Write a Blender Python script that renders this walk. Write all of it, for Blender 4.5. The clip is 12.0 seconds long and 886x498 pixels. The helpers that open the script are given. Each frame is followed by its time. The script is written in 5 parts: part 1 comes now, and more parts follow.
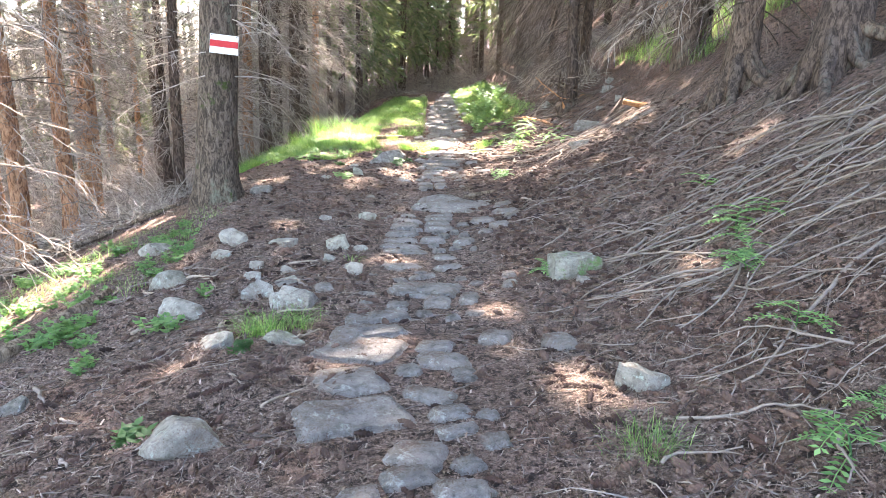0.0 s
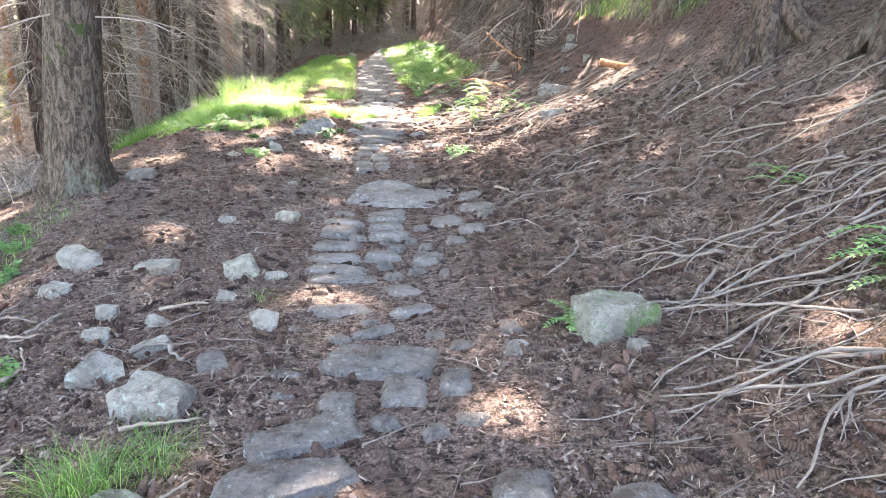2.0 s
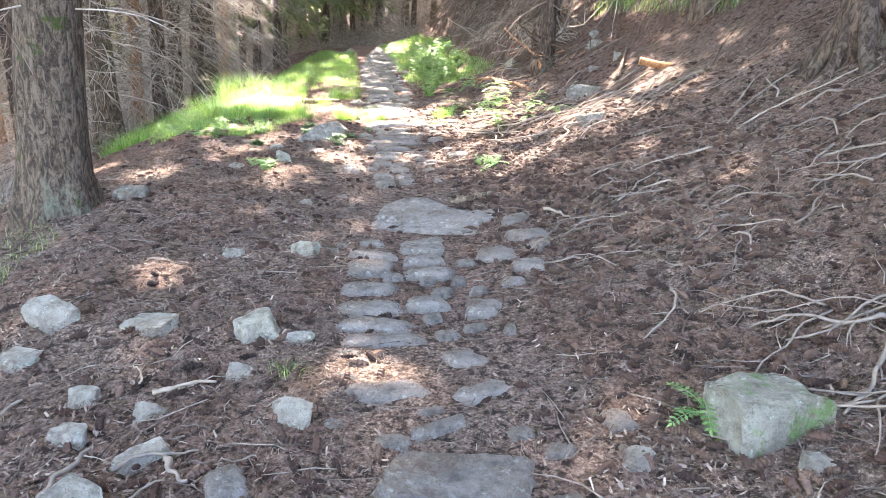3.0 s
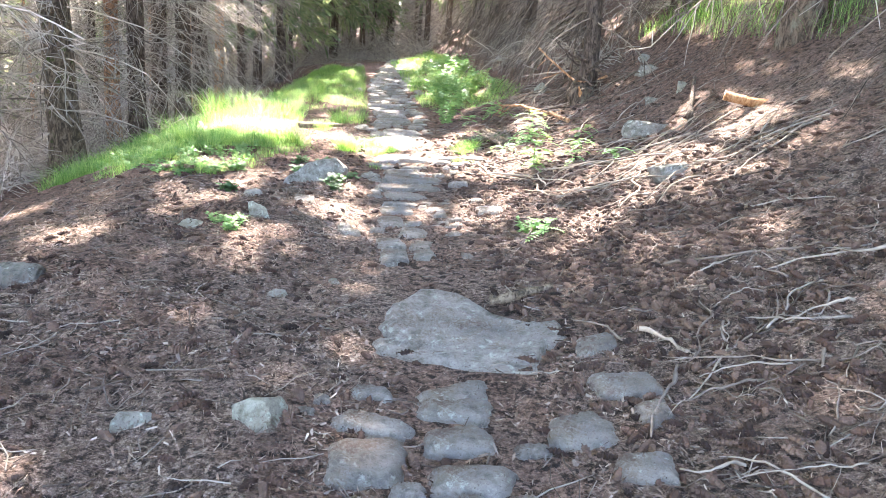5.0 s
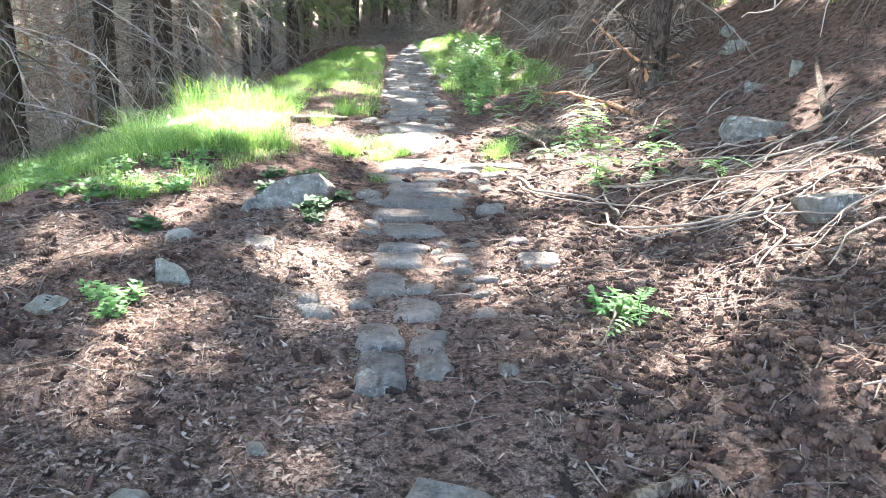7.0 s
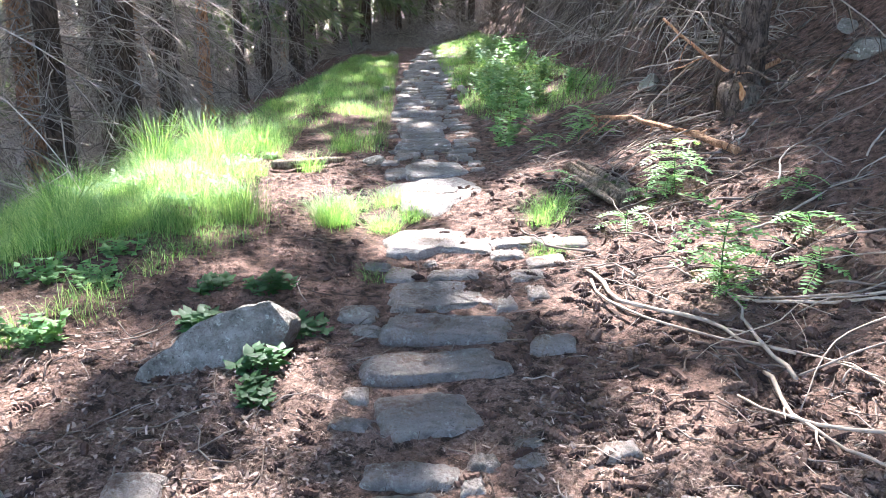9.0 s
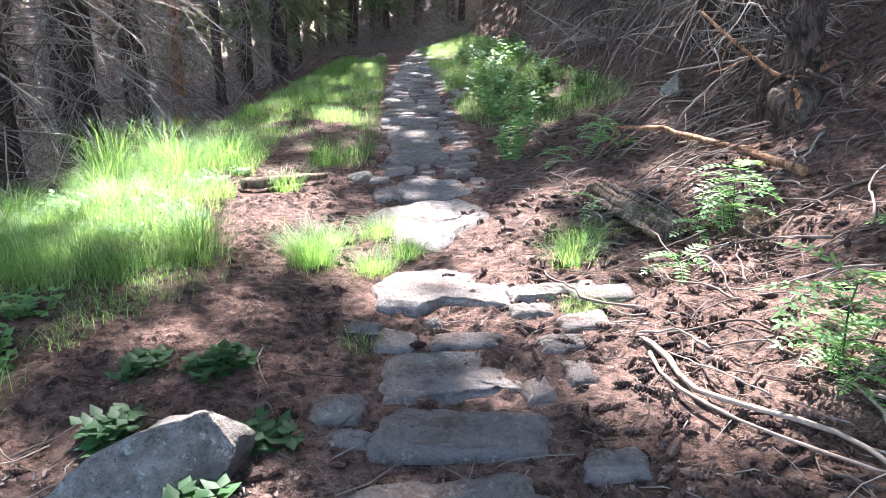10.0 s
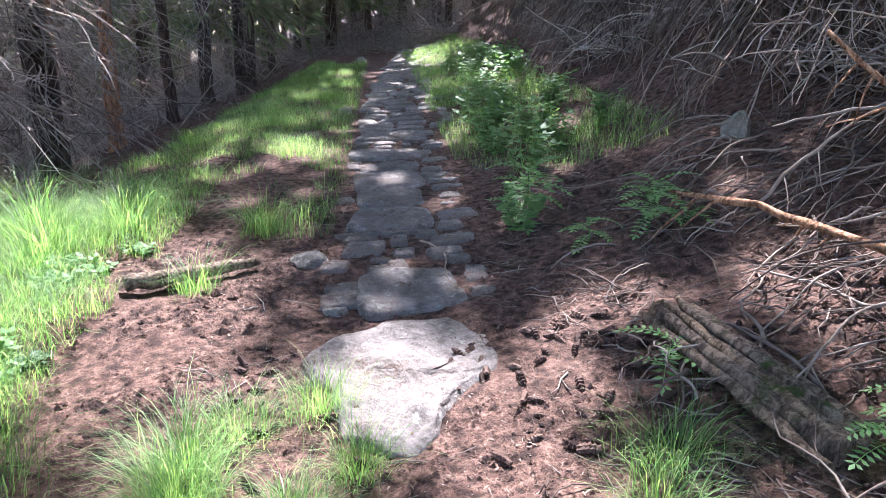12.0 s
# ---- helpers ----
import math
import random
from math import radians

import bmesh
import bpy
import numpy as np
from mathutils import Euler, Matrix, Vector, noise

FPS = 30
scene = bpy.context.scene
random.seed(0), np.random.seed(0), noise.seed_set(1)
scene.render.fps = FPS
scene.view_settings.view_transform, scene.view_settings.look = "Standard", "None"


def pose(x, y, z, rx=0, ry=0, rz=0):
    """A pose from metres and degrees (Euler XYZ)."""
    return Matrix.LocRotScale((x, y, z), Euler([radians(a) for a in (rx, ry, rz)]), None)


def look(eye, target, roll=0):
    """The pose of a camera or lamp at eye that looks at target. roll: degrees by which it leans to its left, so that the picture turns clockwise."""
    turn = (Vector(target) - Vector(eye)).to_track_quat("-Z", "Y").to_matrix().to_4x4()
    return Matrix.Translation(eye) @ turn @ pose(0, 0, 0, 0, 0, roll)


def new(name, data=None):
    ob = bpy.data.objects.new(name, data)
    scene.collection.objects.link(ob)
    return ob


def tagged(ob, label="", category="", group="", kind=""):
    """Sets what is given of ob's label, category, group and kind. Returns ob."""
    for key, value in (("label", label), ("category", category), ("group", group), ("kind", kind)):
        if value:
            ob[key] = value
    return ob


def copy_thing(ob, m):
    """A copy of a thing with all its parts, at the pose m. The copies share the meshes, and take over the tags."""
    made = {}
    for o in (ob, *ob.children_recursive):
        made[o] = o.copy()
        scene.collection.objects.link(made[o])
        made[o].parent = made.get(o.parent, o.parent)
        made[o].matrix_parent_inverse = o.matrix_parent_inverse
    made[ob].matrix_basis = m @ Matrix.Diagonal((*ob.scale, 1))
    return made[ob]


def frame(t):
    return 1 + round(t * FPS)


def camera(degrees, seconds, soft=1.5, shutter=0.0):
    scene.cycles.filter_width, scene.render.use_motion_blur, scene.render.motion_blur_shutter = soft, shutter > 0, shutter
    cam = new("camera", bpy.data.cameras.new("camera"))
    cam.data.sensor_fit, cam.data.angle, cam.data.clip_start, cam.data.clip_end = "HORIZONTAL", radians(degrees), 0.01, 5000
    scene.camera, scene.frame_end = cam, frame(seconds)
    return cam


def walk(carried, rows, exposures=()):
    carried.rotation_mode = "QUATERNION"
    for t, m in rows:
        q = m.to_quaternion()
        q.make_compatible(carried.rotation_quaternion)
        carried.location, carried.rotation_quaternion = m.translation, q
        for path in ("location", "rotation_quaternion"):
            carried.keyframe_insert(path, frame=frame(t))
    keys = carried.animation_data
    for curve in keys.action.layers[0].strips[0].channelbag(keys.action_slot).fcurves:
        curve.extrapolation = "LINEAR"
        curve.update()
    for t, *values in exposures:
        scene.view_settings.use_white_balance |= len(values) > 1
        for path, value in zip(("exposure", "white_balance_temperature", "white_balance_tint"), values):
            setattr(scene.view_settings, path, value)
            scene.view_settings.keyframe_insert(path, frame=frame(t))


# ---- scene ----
# A stone-paved footpath through a spruce wood, walked uphill side on the right.
cam = camera(65.2, 12.0, soft=0.65)
METRES, EYE, TILT, LEAN, TURN, ASIDE = 13.4, 1.5, 0.0, -5.5, 0.0, -0.155
ROWS = [
    (0.0, 0.0, 0.0, 0.0, -0.97, -14.4, 3.79),
    (0.5, -0.0015, 0.0413, -0.0034, -1.26, -15.08, 3.37),
    (1.0, -0.0064, 0.0818, -0.0114, -2.62, -16.15, 2.85),
    (1.5, -0.0084, 0.1235, -0.0079, -4.89, -17.0, 2.68),
    (2.0, -0.0117, 0.1685, -0.0101, -6.79, -17.77, 2.75),
    (2.5, -0.0226, 0.2084, -0.0121, -7.52, -18.34, 2.77),
    (3.0, -0.0318, 0.2462, -0.0087, -7.29, -18.18, 2.6),
    (5.0, -0.028, 0.407, -0.0099, -6.5, -16.86, 0.73),
    (5.5, -0.0233, 0.4486, -0.0144, -5.46, -16.98, 0.45),
    (6.0, -0.0147, 0.4904, -0.0103, -5.13, -16.99, 0.57),
    (6.5, -0.0082, 0.5336, -0.0133, -4.37, -17.56, 0.98),
    (7.0, -0.0072, 0.5785, -0.0202, -4.25, -18.19, 1.3),
    (7.5, -0.0032, 0.6227, -0.0168, -3.9, -18.22, 1.61),
    (9.5, 0.0043, 0.7891, -0.0125, -3.01, -18.21, 4.39),
    (10.0, 0.0008, 0.8279, -0.0167, -3.96, -18.11, 3.87),
    (10.5, 0.0047, 0.8653, -0.0144, -5.64, -17.31, 3.49),
    (11.0, 0.014, 0.9089, -0.0098, -5.69, -16.92, 3.89),
    (11.5, 0.0125, 0.9469, -0.0147, -4.83, -17.74, 3.93),
    (12.0, 0.0152, 0.9877, -0.0071, -5.03, -18.41, 3.86),
]
walk(cam, [(t, pose(ASIDE, 0, EYE, TILT, LEAN, TURN) @ pose(METRES * x, METRES * y, METRES * z, 90 + pitch, roll, yaw)) for t, x, y, z, yaw, pitch, roll in ROWS],
     exposures=[(0.0, 4.35, 6800, 19), (2.5, 4.65, 6850, 20), (5.0, 4.7, 6500, 16), (7.5, 4.25, 6050, 13), (9.5, 3.75, 5800, 20), (11.0, 3.4, 5900, 23), (12.0, 3.25, 5600, 25)])

# ---- light: a high sun straight ahead, behind the crowns, and an open sky ----
SUN_HEIGHT, SUN_SIDE = 50.0, 1.0
TO_SUN = Vector((math.sin(radians(SUN_SIDE)) * math.cos(radians(SUN_HEIGHT)), math.cos(radians(SUN_SIDE)) * math.cos(radians(SUN_HEIGHT)), math.sin(radians(SUN_HEIGHT))))
world = bpy.data.worlds.new("world")
scene.world = world
world.use_nodes = True
sky = world.node_tree.nodes.new("ShaderNodeTexSky")
sky.sky_type, sky.sun_disc = "NISHITA", False
sky.sun_elevation, sky.sun_rotation = radians(SUN_HEIGHT), radians(SUN_SIDE)
world.node_tree.links.new(sky.outputs[0], world.node_tree.nodes["Background"].inputs[0])
world.node_tree.nodes["Background"].inputs[1].default_value = 0.15
sun = new("sun", bpy.data.lights.new("sun", "SUN"))
sun.data.energy, sun.data.angle, sun.data.color = 4.3, radians(0.6), (1.0, 0.93, 0.82)
sun.matrix_world = look(TO_SUN * 100, (0, 0, 0))


# ---- materials ----
def material(name, rough=0.9):
    m = bpy.data.materials.new(name)
    m.use_nodes = True
    b = m.node_tree.nodes["Principled BSDF"]
    b.inputs["Roughness"].default_value = rough
    b.inputs["Specular IOR Level"].default_value = 0.25
    return m, m.node_tree, b


def node(tree, kind, **values):
    n = tree.nodes.new("ShaderNode" + kind)
    for key, value in values.items():
        n.inputs[key.replace("_", " ")].default_value = value
    return n


def noise_at(tree, scale, detail=5.0, rough=0.6, stretch=None, warp=0.0):
    n = node(tree, "TexNoise", Scale=scale, Detail=detail, Roughness=rough, Distortion=warp)
    c = tree.nodes.new("ShaderNodeTexCoord")
    if stretch:
        m = tree.nodes.new("ShaderNodeMapping")
        m.inputs["Scale"].default_value = stretch
        tree.links.new(c.outputs["Object"], m.inputs[0])
        tree.links.new(m.outputs[0], n.inputs["Vector"])
    else:
        tree.links.new(c.outputs["Object"], n.inputs["Vector"])
    return n.outputs["Fac"]


def ramp(tree, fac, *stops):
    r = tree.nodes.new("ShaderNodeValToRGB")
    while len(r.color_ramp.elements) < len(stops):
        r.color_ramp.elements.new(0.5)
    for e, (at, col) in zip(r.color_ramp.elements, stops):
        e.position, e.color = at, (*col, 1) if len(col) == 3 else col
    tree.links.new(fac, r.inputs[0])
    return r.outputs[0]


def mix(tree, fac, a, b, blend="MIX"):
    m = tree.nodes.new("ShaderNodeMix")
    m.data_type, m.blend_type = "RGBA", blend
    for socket, value in ((m.inputs[0], fac), (m.inputs[6], a), (m.inputs[7], b)):
        if isinstance(value, (int, float)):
            socket.default_value = value
        elif isinstance(value, tuple):
            socket.default_value = (*value, 1)
        else:
            tree.links.new(value, socket)
    return m.outputs[2]


def bump(tree, b, height, strength, distance):
    n = node(tree, "Bump", Strength=strength, Distance=distance)
    tree.links.new(height, n.inputs["Height"])
    if b.inputs["Normal"].is_linked:
        tree.links.new(b.inputs["Normal"].links[0].from_socket, n.inputs["Normal"])
    tree.links.new(n.outputs[0], b.inputs["Normal"])


def paint(tree, b, colour):
    tree.links.new(colour, b.inputs["Base Color"])


def step(tree, fac, low, high):
    return ramp(tree, fac, (low, (0, 0, 0)), (high, (1, 1, 1)))


def soil_material():
    m, t, b = material("needle_litter_soil", 0.95)
    fine = ramp(t, noise_at(t, 48, 8, 0.8), (0.34, (0.012, 0.008, 0.006)), (0.44, (0.095, 0.062, 0.048)), (0.54, (0.28, 0.207, 0.167)), (0.64, (0.56, 0.46, 0.385)))
    earth = ramp(t, noise_at(t, 38, 8, 0.75), (0.34, (0.02, 0.012, 0.009)), (0.48, (0.14, 0.085, 0.063)), (0.62, (0.35, 0.24, 0.185)))
    trodden = ramp(t, noise_at(t, 34, 8, 0.75), (0.34, (0.022, 0.013, 0.010)), (0.48, (0.155, 0.092, 0.068)), (0.62, (0.37, 0.25, 0.19)))
    where = t.nodes.new("ShaderNodeTexCoord")
    axes = t.nodes.new("ShaderNodeSeparateXYZ")
    t.links.new(where.outputs["Object"], axes.inputs[0])
    ahead = node(t, "MapRange", From_Min=11.0, From_Max=14.5)
    t.links.new(axes.outputs["Y"], ahead.inputs[0])
    c = mix(t, step(t, noise_at(t, 0.9, 4), 0.42, 0.62), fine, earth)
    c = mix(t, ahead.outputs[0], c, trodden)
    # near-black blotches: the shade of small crevices, put into the colour
    c = mix(t, step(t, noise_at(t, 17, 8, 0.75), 0.5, 0.57), c, mix(t, 1.0, c, (0.17, 0.155, 0.15), "MULTIPLY"))
    c = mix(t, step(t, noise_at(t, 3.0, 6, 0.7), 0.56, 0.68), c, mix(t, 1.0, c, (0.5, 0.47, 0.45), "MULTIPLY"))
    c = mix(t, 1.0, c, (0.84, 0.80, 0.79), "MULTIPLY")
    paint(t, b, c)
    bump(t, b, noise_at(t, 60, 8, 0.8), 1.0, 0.035)
    bump(t, b, noise_at(t, 12, 6, 0.7), 0.8, 0.06)
    return m


def stone_material(name, dark, mid, pale, lichen, moss=0.0, moss_colour=(0.055, 0.075, 0.018)):
    m, t, b = material(name, 0.85)
    c = ramp(t, noise_at(t, 11, 10, 0.75), (0.34, dark), (0.5, mid), (0.66, pale))
    c = mix(t, step(t, noise_at(t, 3.1, 6, 0.6), 0.5, 0.75), c, mid)
    c = mix(t, step(t, noise_at(t, 17, 8, 0.75), 0.56, 0.62), c, lichen)
    c = mix(t, step(t, noise_at(t, 6, 8, 0.75), 0.58, 0.66), c, mix(t, 1.0, c, (0.55, 0.5, 0.46), "MULTIPLY"))
    c = mix(t, step(t, noise_at(t, 90, 4, 0.7), 0.58, 0.68), c, dark)
    if moss:
        c = mix(t, step(t, noise_at(t, 5, 6, 0.7), 0.72 - moss, 0.82 - moss), c, moss_colour)
    info = t.nodes.new("ShaderNodeObjectInfo")
    c = mix(t, 1.0, c, ramp(t, info.outputs["Random"], (0.0, (0.84, 0.82, 0.80)), (1.0, (1.10, 1.07, 1.04))), "MULTIPLY")
    dust = node(t, "Math")
    dust.operation = "MULTIPLY"
    t.links.new(step(t, noise_at(t, 2.6, 7, 0.75), 0.48, 0.64), dust.inputs[0])
    t.links.new(step(t, noise_at(t, 45, 6, 0.8), 0.40, 0.56), dust.inputs[1])
    c = mix(t, dust.outputs[0], c, (0.13, 0.088, 0.066))
    paint(t, b, c)
    bump(t, b, noise_at(t, 55, 8, 0.8), 0.9, 0.02)
    bump(t, b, noise_at(t, 9, 9, 0.7, None, 0.6), 1.0, 0.07)
    return m


def bark_material(name, dark, mid, pale, lichen=None, moss=False):
    m, t, b = material(name, 0.95)
    plates = noise_at(t, 24, 8, 0.7, (1.0, 1.0, 0.34), 0.8)
    c = ramp(t, plates, (0.43, dark), (0.5, mid), (0.58, pale))
    c = mix(t, 0.3, c, ramp(t, noise_at(t, 60, 5, 0.7), (0.35, dark), (0.65, pale)))
    if lichen:
        c = mix(t, step(t, noise_at(t, 2.2, 8, 0.75, (1, 1, 0.5)), 0.56, 0.68), c, lichen)
    if moss:
        c = mix(t, step(t, noise_at(t, 3.5, 5, 0.7), 0.6, 0.68), c, (0.05, 0.075, 0.015))
    info = t.nodes.new("ShaderNodeObjectInfo")
    c = mix(t, 1.0, c, ramp(t, info.outputs["Random"], (0.0, (0.75, 0.75, 0.78)), (1.0, (1.15, 1.08, 1.0))), "MULTIPLY")
    paint(t, b, c)
    bump(t, b, plates, 1.0, 0.05)
    bump(t, b, noise_at(t, 60, 6, 0.7, (1, 1, 0.5)), 0.6, 0.012)
    return m


def speckled(name, *cols, rough=0.9, scale=25):
    """Many small pieces in one mesh or many objects: each takes a shade of its own."""
    m, t, b = material(name, rough)
    geo = t.nodes.new("ShaderNodeNewGeometry")
    n = len(cols) - 1
    c = ramp(t, geo.outputs["Random Per Island"], *[(i / n, col) for i, col in enumerate(cols)])
    c = mix(t, 0.5, c, mix(t, 1.0, c, ramp(t, noise_at(t, scale, 5), (0.3, (0.4, 0.4, 0.4)), (0.7, (1.5, 1.45, 1.4))), "MULTIPLY"))
    paint(t, b, c)
    bump(t, b, noise_at(t, scale * 4, 4), 0.5, 0.004)
    return m


def leaf_material(name, *cols, through_share=0.45, glow_tint=(2.3, 2.1, 1.35)):
    m, t, b = material(name, 0.55)
    geo = t.nodes.new("ShaderNodeNewGeometry")
    n = len(cols) - 1
    c = ramp(t, geo.outputs["Random Per Island"], *[(i / n, col) for i, col in enumerate(cols)])
    c = mix(t, 0.4, c, mix(t, 1.0, c, ramp(t, noise_at(t, 3, 4), (0.3, (0.5, 0.55, 0.5)), (0.7, (1.5, 1.4, 1.2))), "MULTIPLY"))
    paint(t, b, c)
    glow = t.nodes.new("ShaderNodeBsdfTranslucent")
    t.links.new(mix(t, 1.0, c, glow_tint, "MULTIPLY"), glow.inputs[0])
    both = t.nodes.new("ShaderNodeMixShader")
    both.inputs[0].default_value = through_share
    t.links.new(b.outputs[0], both.inputs[1])
    t.links.new(glow.outputs[0], both.inputs[2])
    t.links.new(both.outputs[0], t.nodes["Material Output"].inputs[0])
    return m


def plain(name, col, rough=0.6):
    m, t, b = material(name, rough)
    paint(t, b, ramp(t, noise_at(t, 30, 5), (0.3, tuple(0.75 * v for v in col)), (0.7, col)))
    return m


SOIL = soil_material()
SLAB = stone_material("worn_grey_paving_stone", (0.10, 0.089, 0.081), (0.235, 0.217, 0.20), (0.32, 0.297, 0.275), (0.35, 0.36, 0.325))
PALE_ROCK = stone_material("pale_field_stone", (0.12, 0.108, 0.088), (0.33, 0.31, 0.27), (0.48, 0.455, 0.40), (0.44, 0.49, 0.43), 0.06)
MOSSY_ROCK = stone_material("mossy_field_stone", (0.11, 0.10, 0.078), (0.31, 0.30, 0.25), (0.46, 0.45, 0.38), (0.46, 0.50, 0.42), 0.14)
ALGAE_ROCK = stone_material("grey_stone_with_green_algae", (0.11, 0.10, 0.078), (0.31, 0.30, 0.25), (0.46, 0.45, 0.38), (0.46, 0.50, 0.42), 0.21, (0.14, 0.27, 0.085))
DARK_ROCK = stone_material("dark_field_stone", (0.06, 0.055, 0.046), (0.22, 0.21, 0.187), (0.39, 0.375, 0.345), (0.46, 0.47, 0.42), 0.10)
GREY_BARK = bark_material("cracked_grey_spruce_bark", (0.025, 0.018, 0.013), (0.108, 0.08, 0.057), (0.21, 0.17, 0.125), (0.23, 0.245, 0.175), True)
BROWN_BARK = bark_material("reddish_spruce_bark", (0.11, 0.055, 0.030), (0.38, 0.20, 0.11), (0.54, 0.33, 0.20))
DARK_BARK = bark_material("dark_spruce_bark", (0.022, 0.015, 0.011), (0.085, 0.060, 0.045), (0.165, 0.125, 0.098), (0.17, 0.17, 0.135))
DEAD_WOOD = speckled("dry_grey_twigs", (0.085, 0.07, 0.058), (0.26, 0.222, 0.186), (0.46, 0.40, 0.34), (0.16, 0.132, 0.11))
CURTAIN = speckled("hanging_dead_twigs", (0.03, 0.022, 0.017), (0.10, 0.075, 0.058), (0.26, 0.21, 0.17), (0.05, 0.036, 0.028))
# twig colour greyed for distance: the haze is put into the base colour
HAZED_STEM = speckled("far_stems_hazed_grey", (0.13, 0.125, 0.115), (0.27, 0.265, 0.245), (0.20, 0.182, 0.16))
STICK = speckled("weathered_sticks", (0.035, 0.025, 0.02), (0.10, 0.074, 0.060), (0.13, 0.104, 0.087), (0.24, 0.202, 0.172), (0.055, 0.039, 0.031))
PALE_STICK = speckled("bleached_sticks", (0.15, 0.115, 0.09), (0.32, 0.26, 0.205))
ROTTEN = bark_material("rotten_wood", (0.04, 0.028, 0.018), (0.17, 0.125, 0.085), (0.34, 0.27, 0.20), None, True)
ORANGE_WOOD = bark_material("peeled_orange_log", (0.22, 0.09, 0.035), (0.42, 0.20, 0.085), (0.55, 0.32, 0.16))
CUT_WOOD = plain("cut_wood_face", (0.62, 0.40, 0.22))
CONE = speckled("brown_cone_scales", (0.014, 0.007, 0.005), (0.045, 0.022, 0.015), (0.12, 0.075, 0.055), (0.022, 0.011, 0.008), (0.07, 0.038, 0.027), rough=0.8, scale=120)
LITTER = speckled("dry_needles_and_chips", (0.025, 0.015, 0.011), (0.10, 0.062, 0.046), (0.20, 0.145, 0.112), (0.04, 0.024, 0.017), (0.13, 0.088, 0.067), (0.34, 0.275, 0.225), (0.022, 0.014, 0.011))
CHIPS = speckled("bark_flakes", (0.06, 0.042, 0.035), (0.14, 0.104, 0.087), (0.23, 0.18, 0.152), (0.09, 0.064, 0.053), (0.27, 0.215, 0.182))
GRASS = leaf_material("fresh_grass", (0.042, 0.105, 0.033), (0.105, 0.21, 0.068), (0.30, 0.41, 0.185), through_share=0.5, glow_tint=(2.1, 2.1, 1.2))
LEAF = leaf_material("light_green_leaves", (0.07, 0.16, 0.06), (0.13, 0.25, 0.10), (0.19, 0.32, 0.14))
DARK_LEAF = leaf_material("dark_green_leaves", (0.025, 0.07, 0.025), (0.05, 0.12, 0.045))
NEEDLES = leaf_material("spruce_needles", (0.085, 0.11, 0.07), (0.14, 0.17, 0.11), (0.20, 0.22, 0.15), through_share=0.5, glow_tint=(1.6, 1.65, 1.1))
WHITE_PAINT = plain("white_sign_paint", (0.58, 0.57, 0.52))
RED_PAINT = plain("red_sign_paint", (0.45, 0.025, 0.03))


# ---- the lie of the land: cross sections of the hillside ----
SECTION_X = (-12, -6, -3.6, -2.4, -1.3, -0.4, 0.6, 1.4, 2.2, 3.2, 5, 12)
SECTION_Y = (0, 5, 9, 13, 17, 22, 36)
SECTIONS = (
    (-4.1, -2.1, -0.92, -0.43, -0.24, -0.19, -0.15, 0.02, 0.45, 1.19, 2.6, 6.43),
    (-4.0, -1.85, -0.78, -0.41, -0.28, -0.27, -0.21, -0.02, 0.39, 1.14, 2.5, 6.43),
    (-3.9, -1.5, -0.53, -0.19, -0.19, -0.25, -0.17, 0.01, 0.36, 0.99, 2.3, 6.43),
    (-3.9, -1.45, -0.47, -0.11, -0.12, -0.23, -0.17, -0.02, 0.23, 0.76, 2.09, 6.43),
    (-3.8, -1.35, -0.5, -0.14, -0.17, -0.18, -0.1, 0.04, 0.3, 0.78, 2.09, 6.43),
    (-3.7, -1.3, -0.5, -0.17, -0.04, -0.06, 0.02, 0.2, 0.43, 0.86, 2.09, 6.43),
    (-3.6, -1.15, -0.34, -0.02, 0.18, 0.22, 0.32, 0.5, 0.75, 1.28, 2.4, 6.43),
)


def land(x, y):
    """Height of the smooth hillside at x, y (arrays)."""
    x, y = np.asarray(x, float), np.asarray(y, float)
    rows = []
    for row in SECTIONS:
        z = np.interp(x, SECTION_X, row)
        for d in (0.22, 0.45):
            z = z + np.interp(x - d, SECTION_X, row) + np.interp(x + d, SECTION_X, row)
        z = z / 5
        z = z + np.clip(-12 - x, 0, 200) * -0.3 + np.clip(x - 12, 0, 200) * 0.52
        rows.append(z)
    rows = np.array(rows)
    f = np.clip(np.interp(y, SECTION_Y, range(len(SECTION_Y))), 0, len(SECTION_Y) - 1.001)
    i = f.astype(int)
    u = f - i
    u = u * u * (3 - 2 * u) * 0.5 + u * 0.5
    a = np.take_along_axis(rows, i[None], 0)[0]
    b = np.take_along_axis(rows, i[None] + 1, 0)[0]
    return a * (1 - u) + b * u + np.clip(y - 36, 0, 400) * 0.03


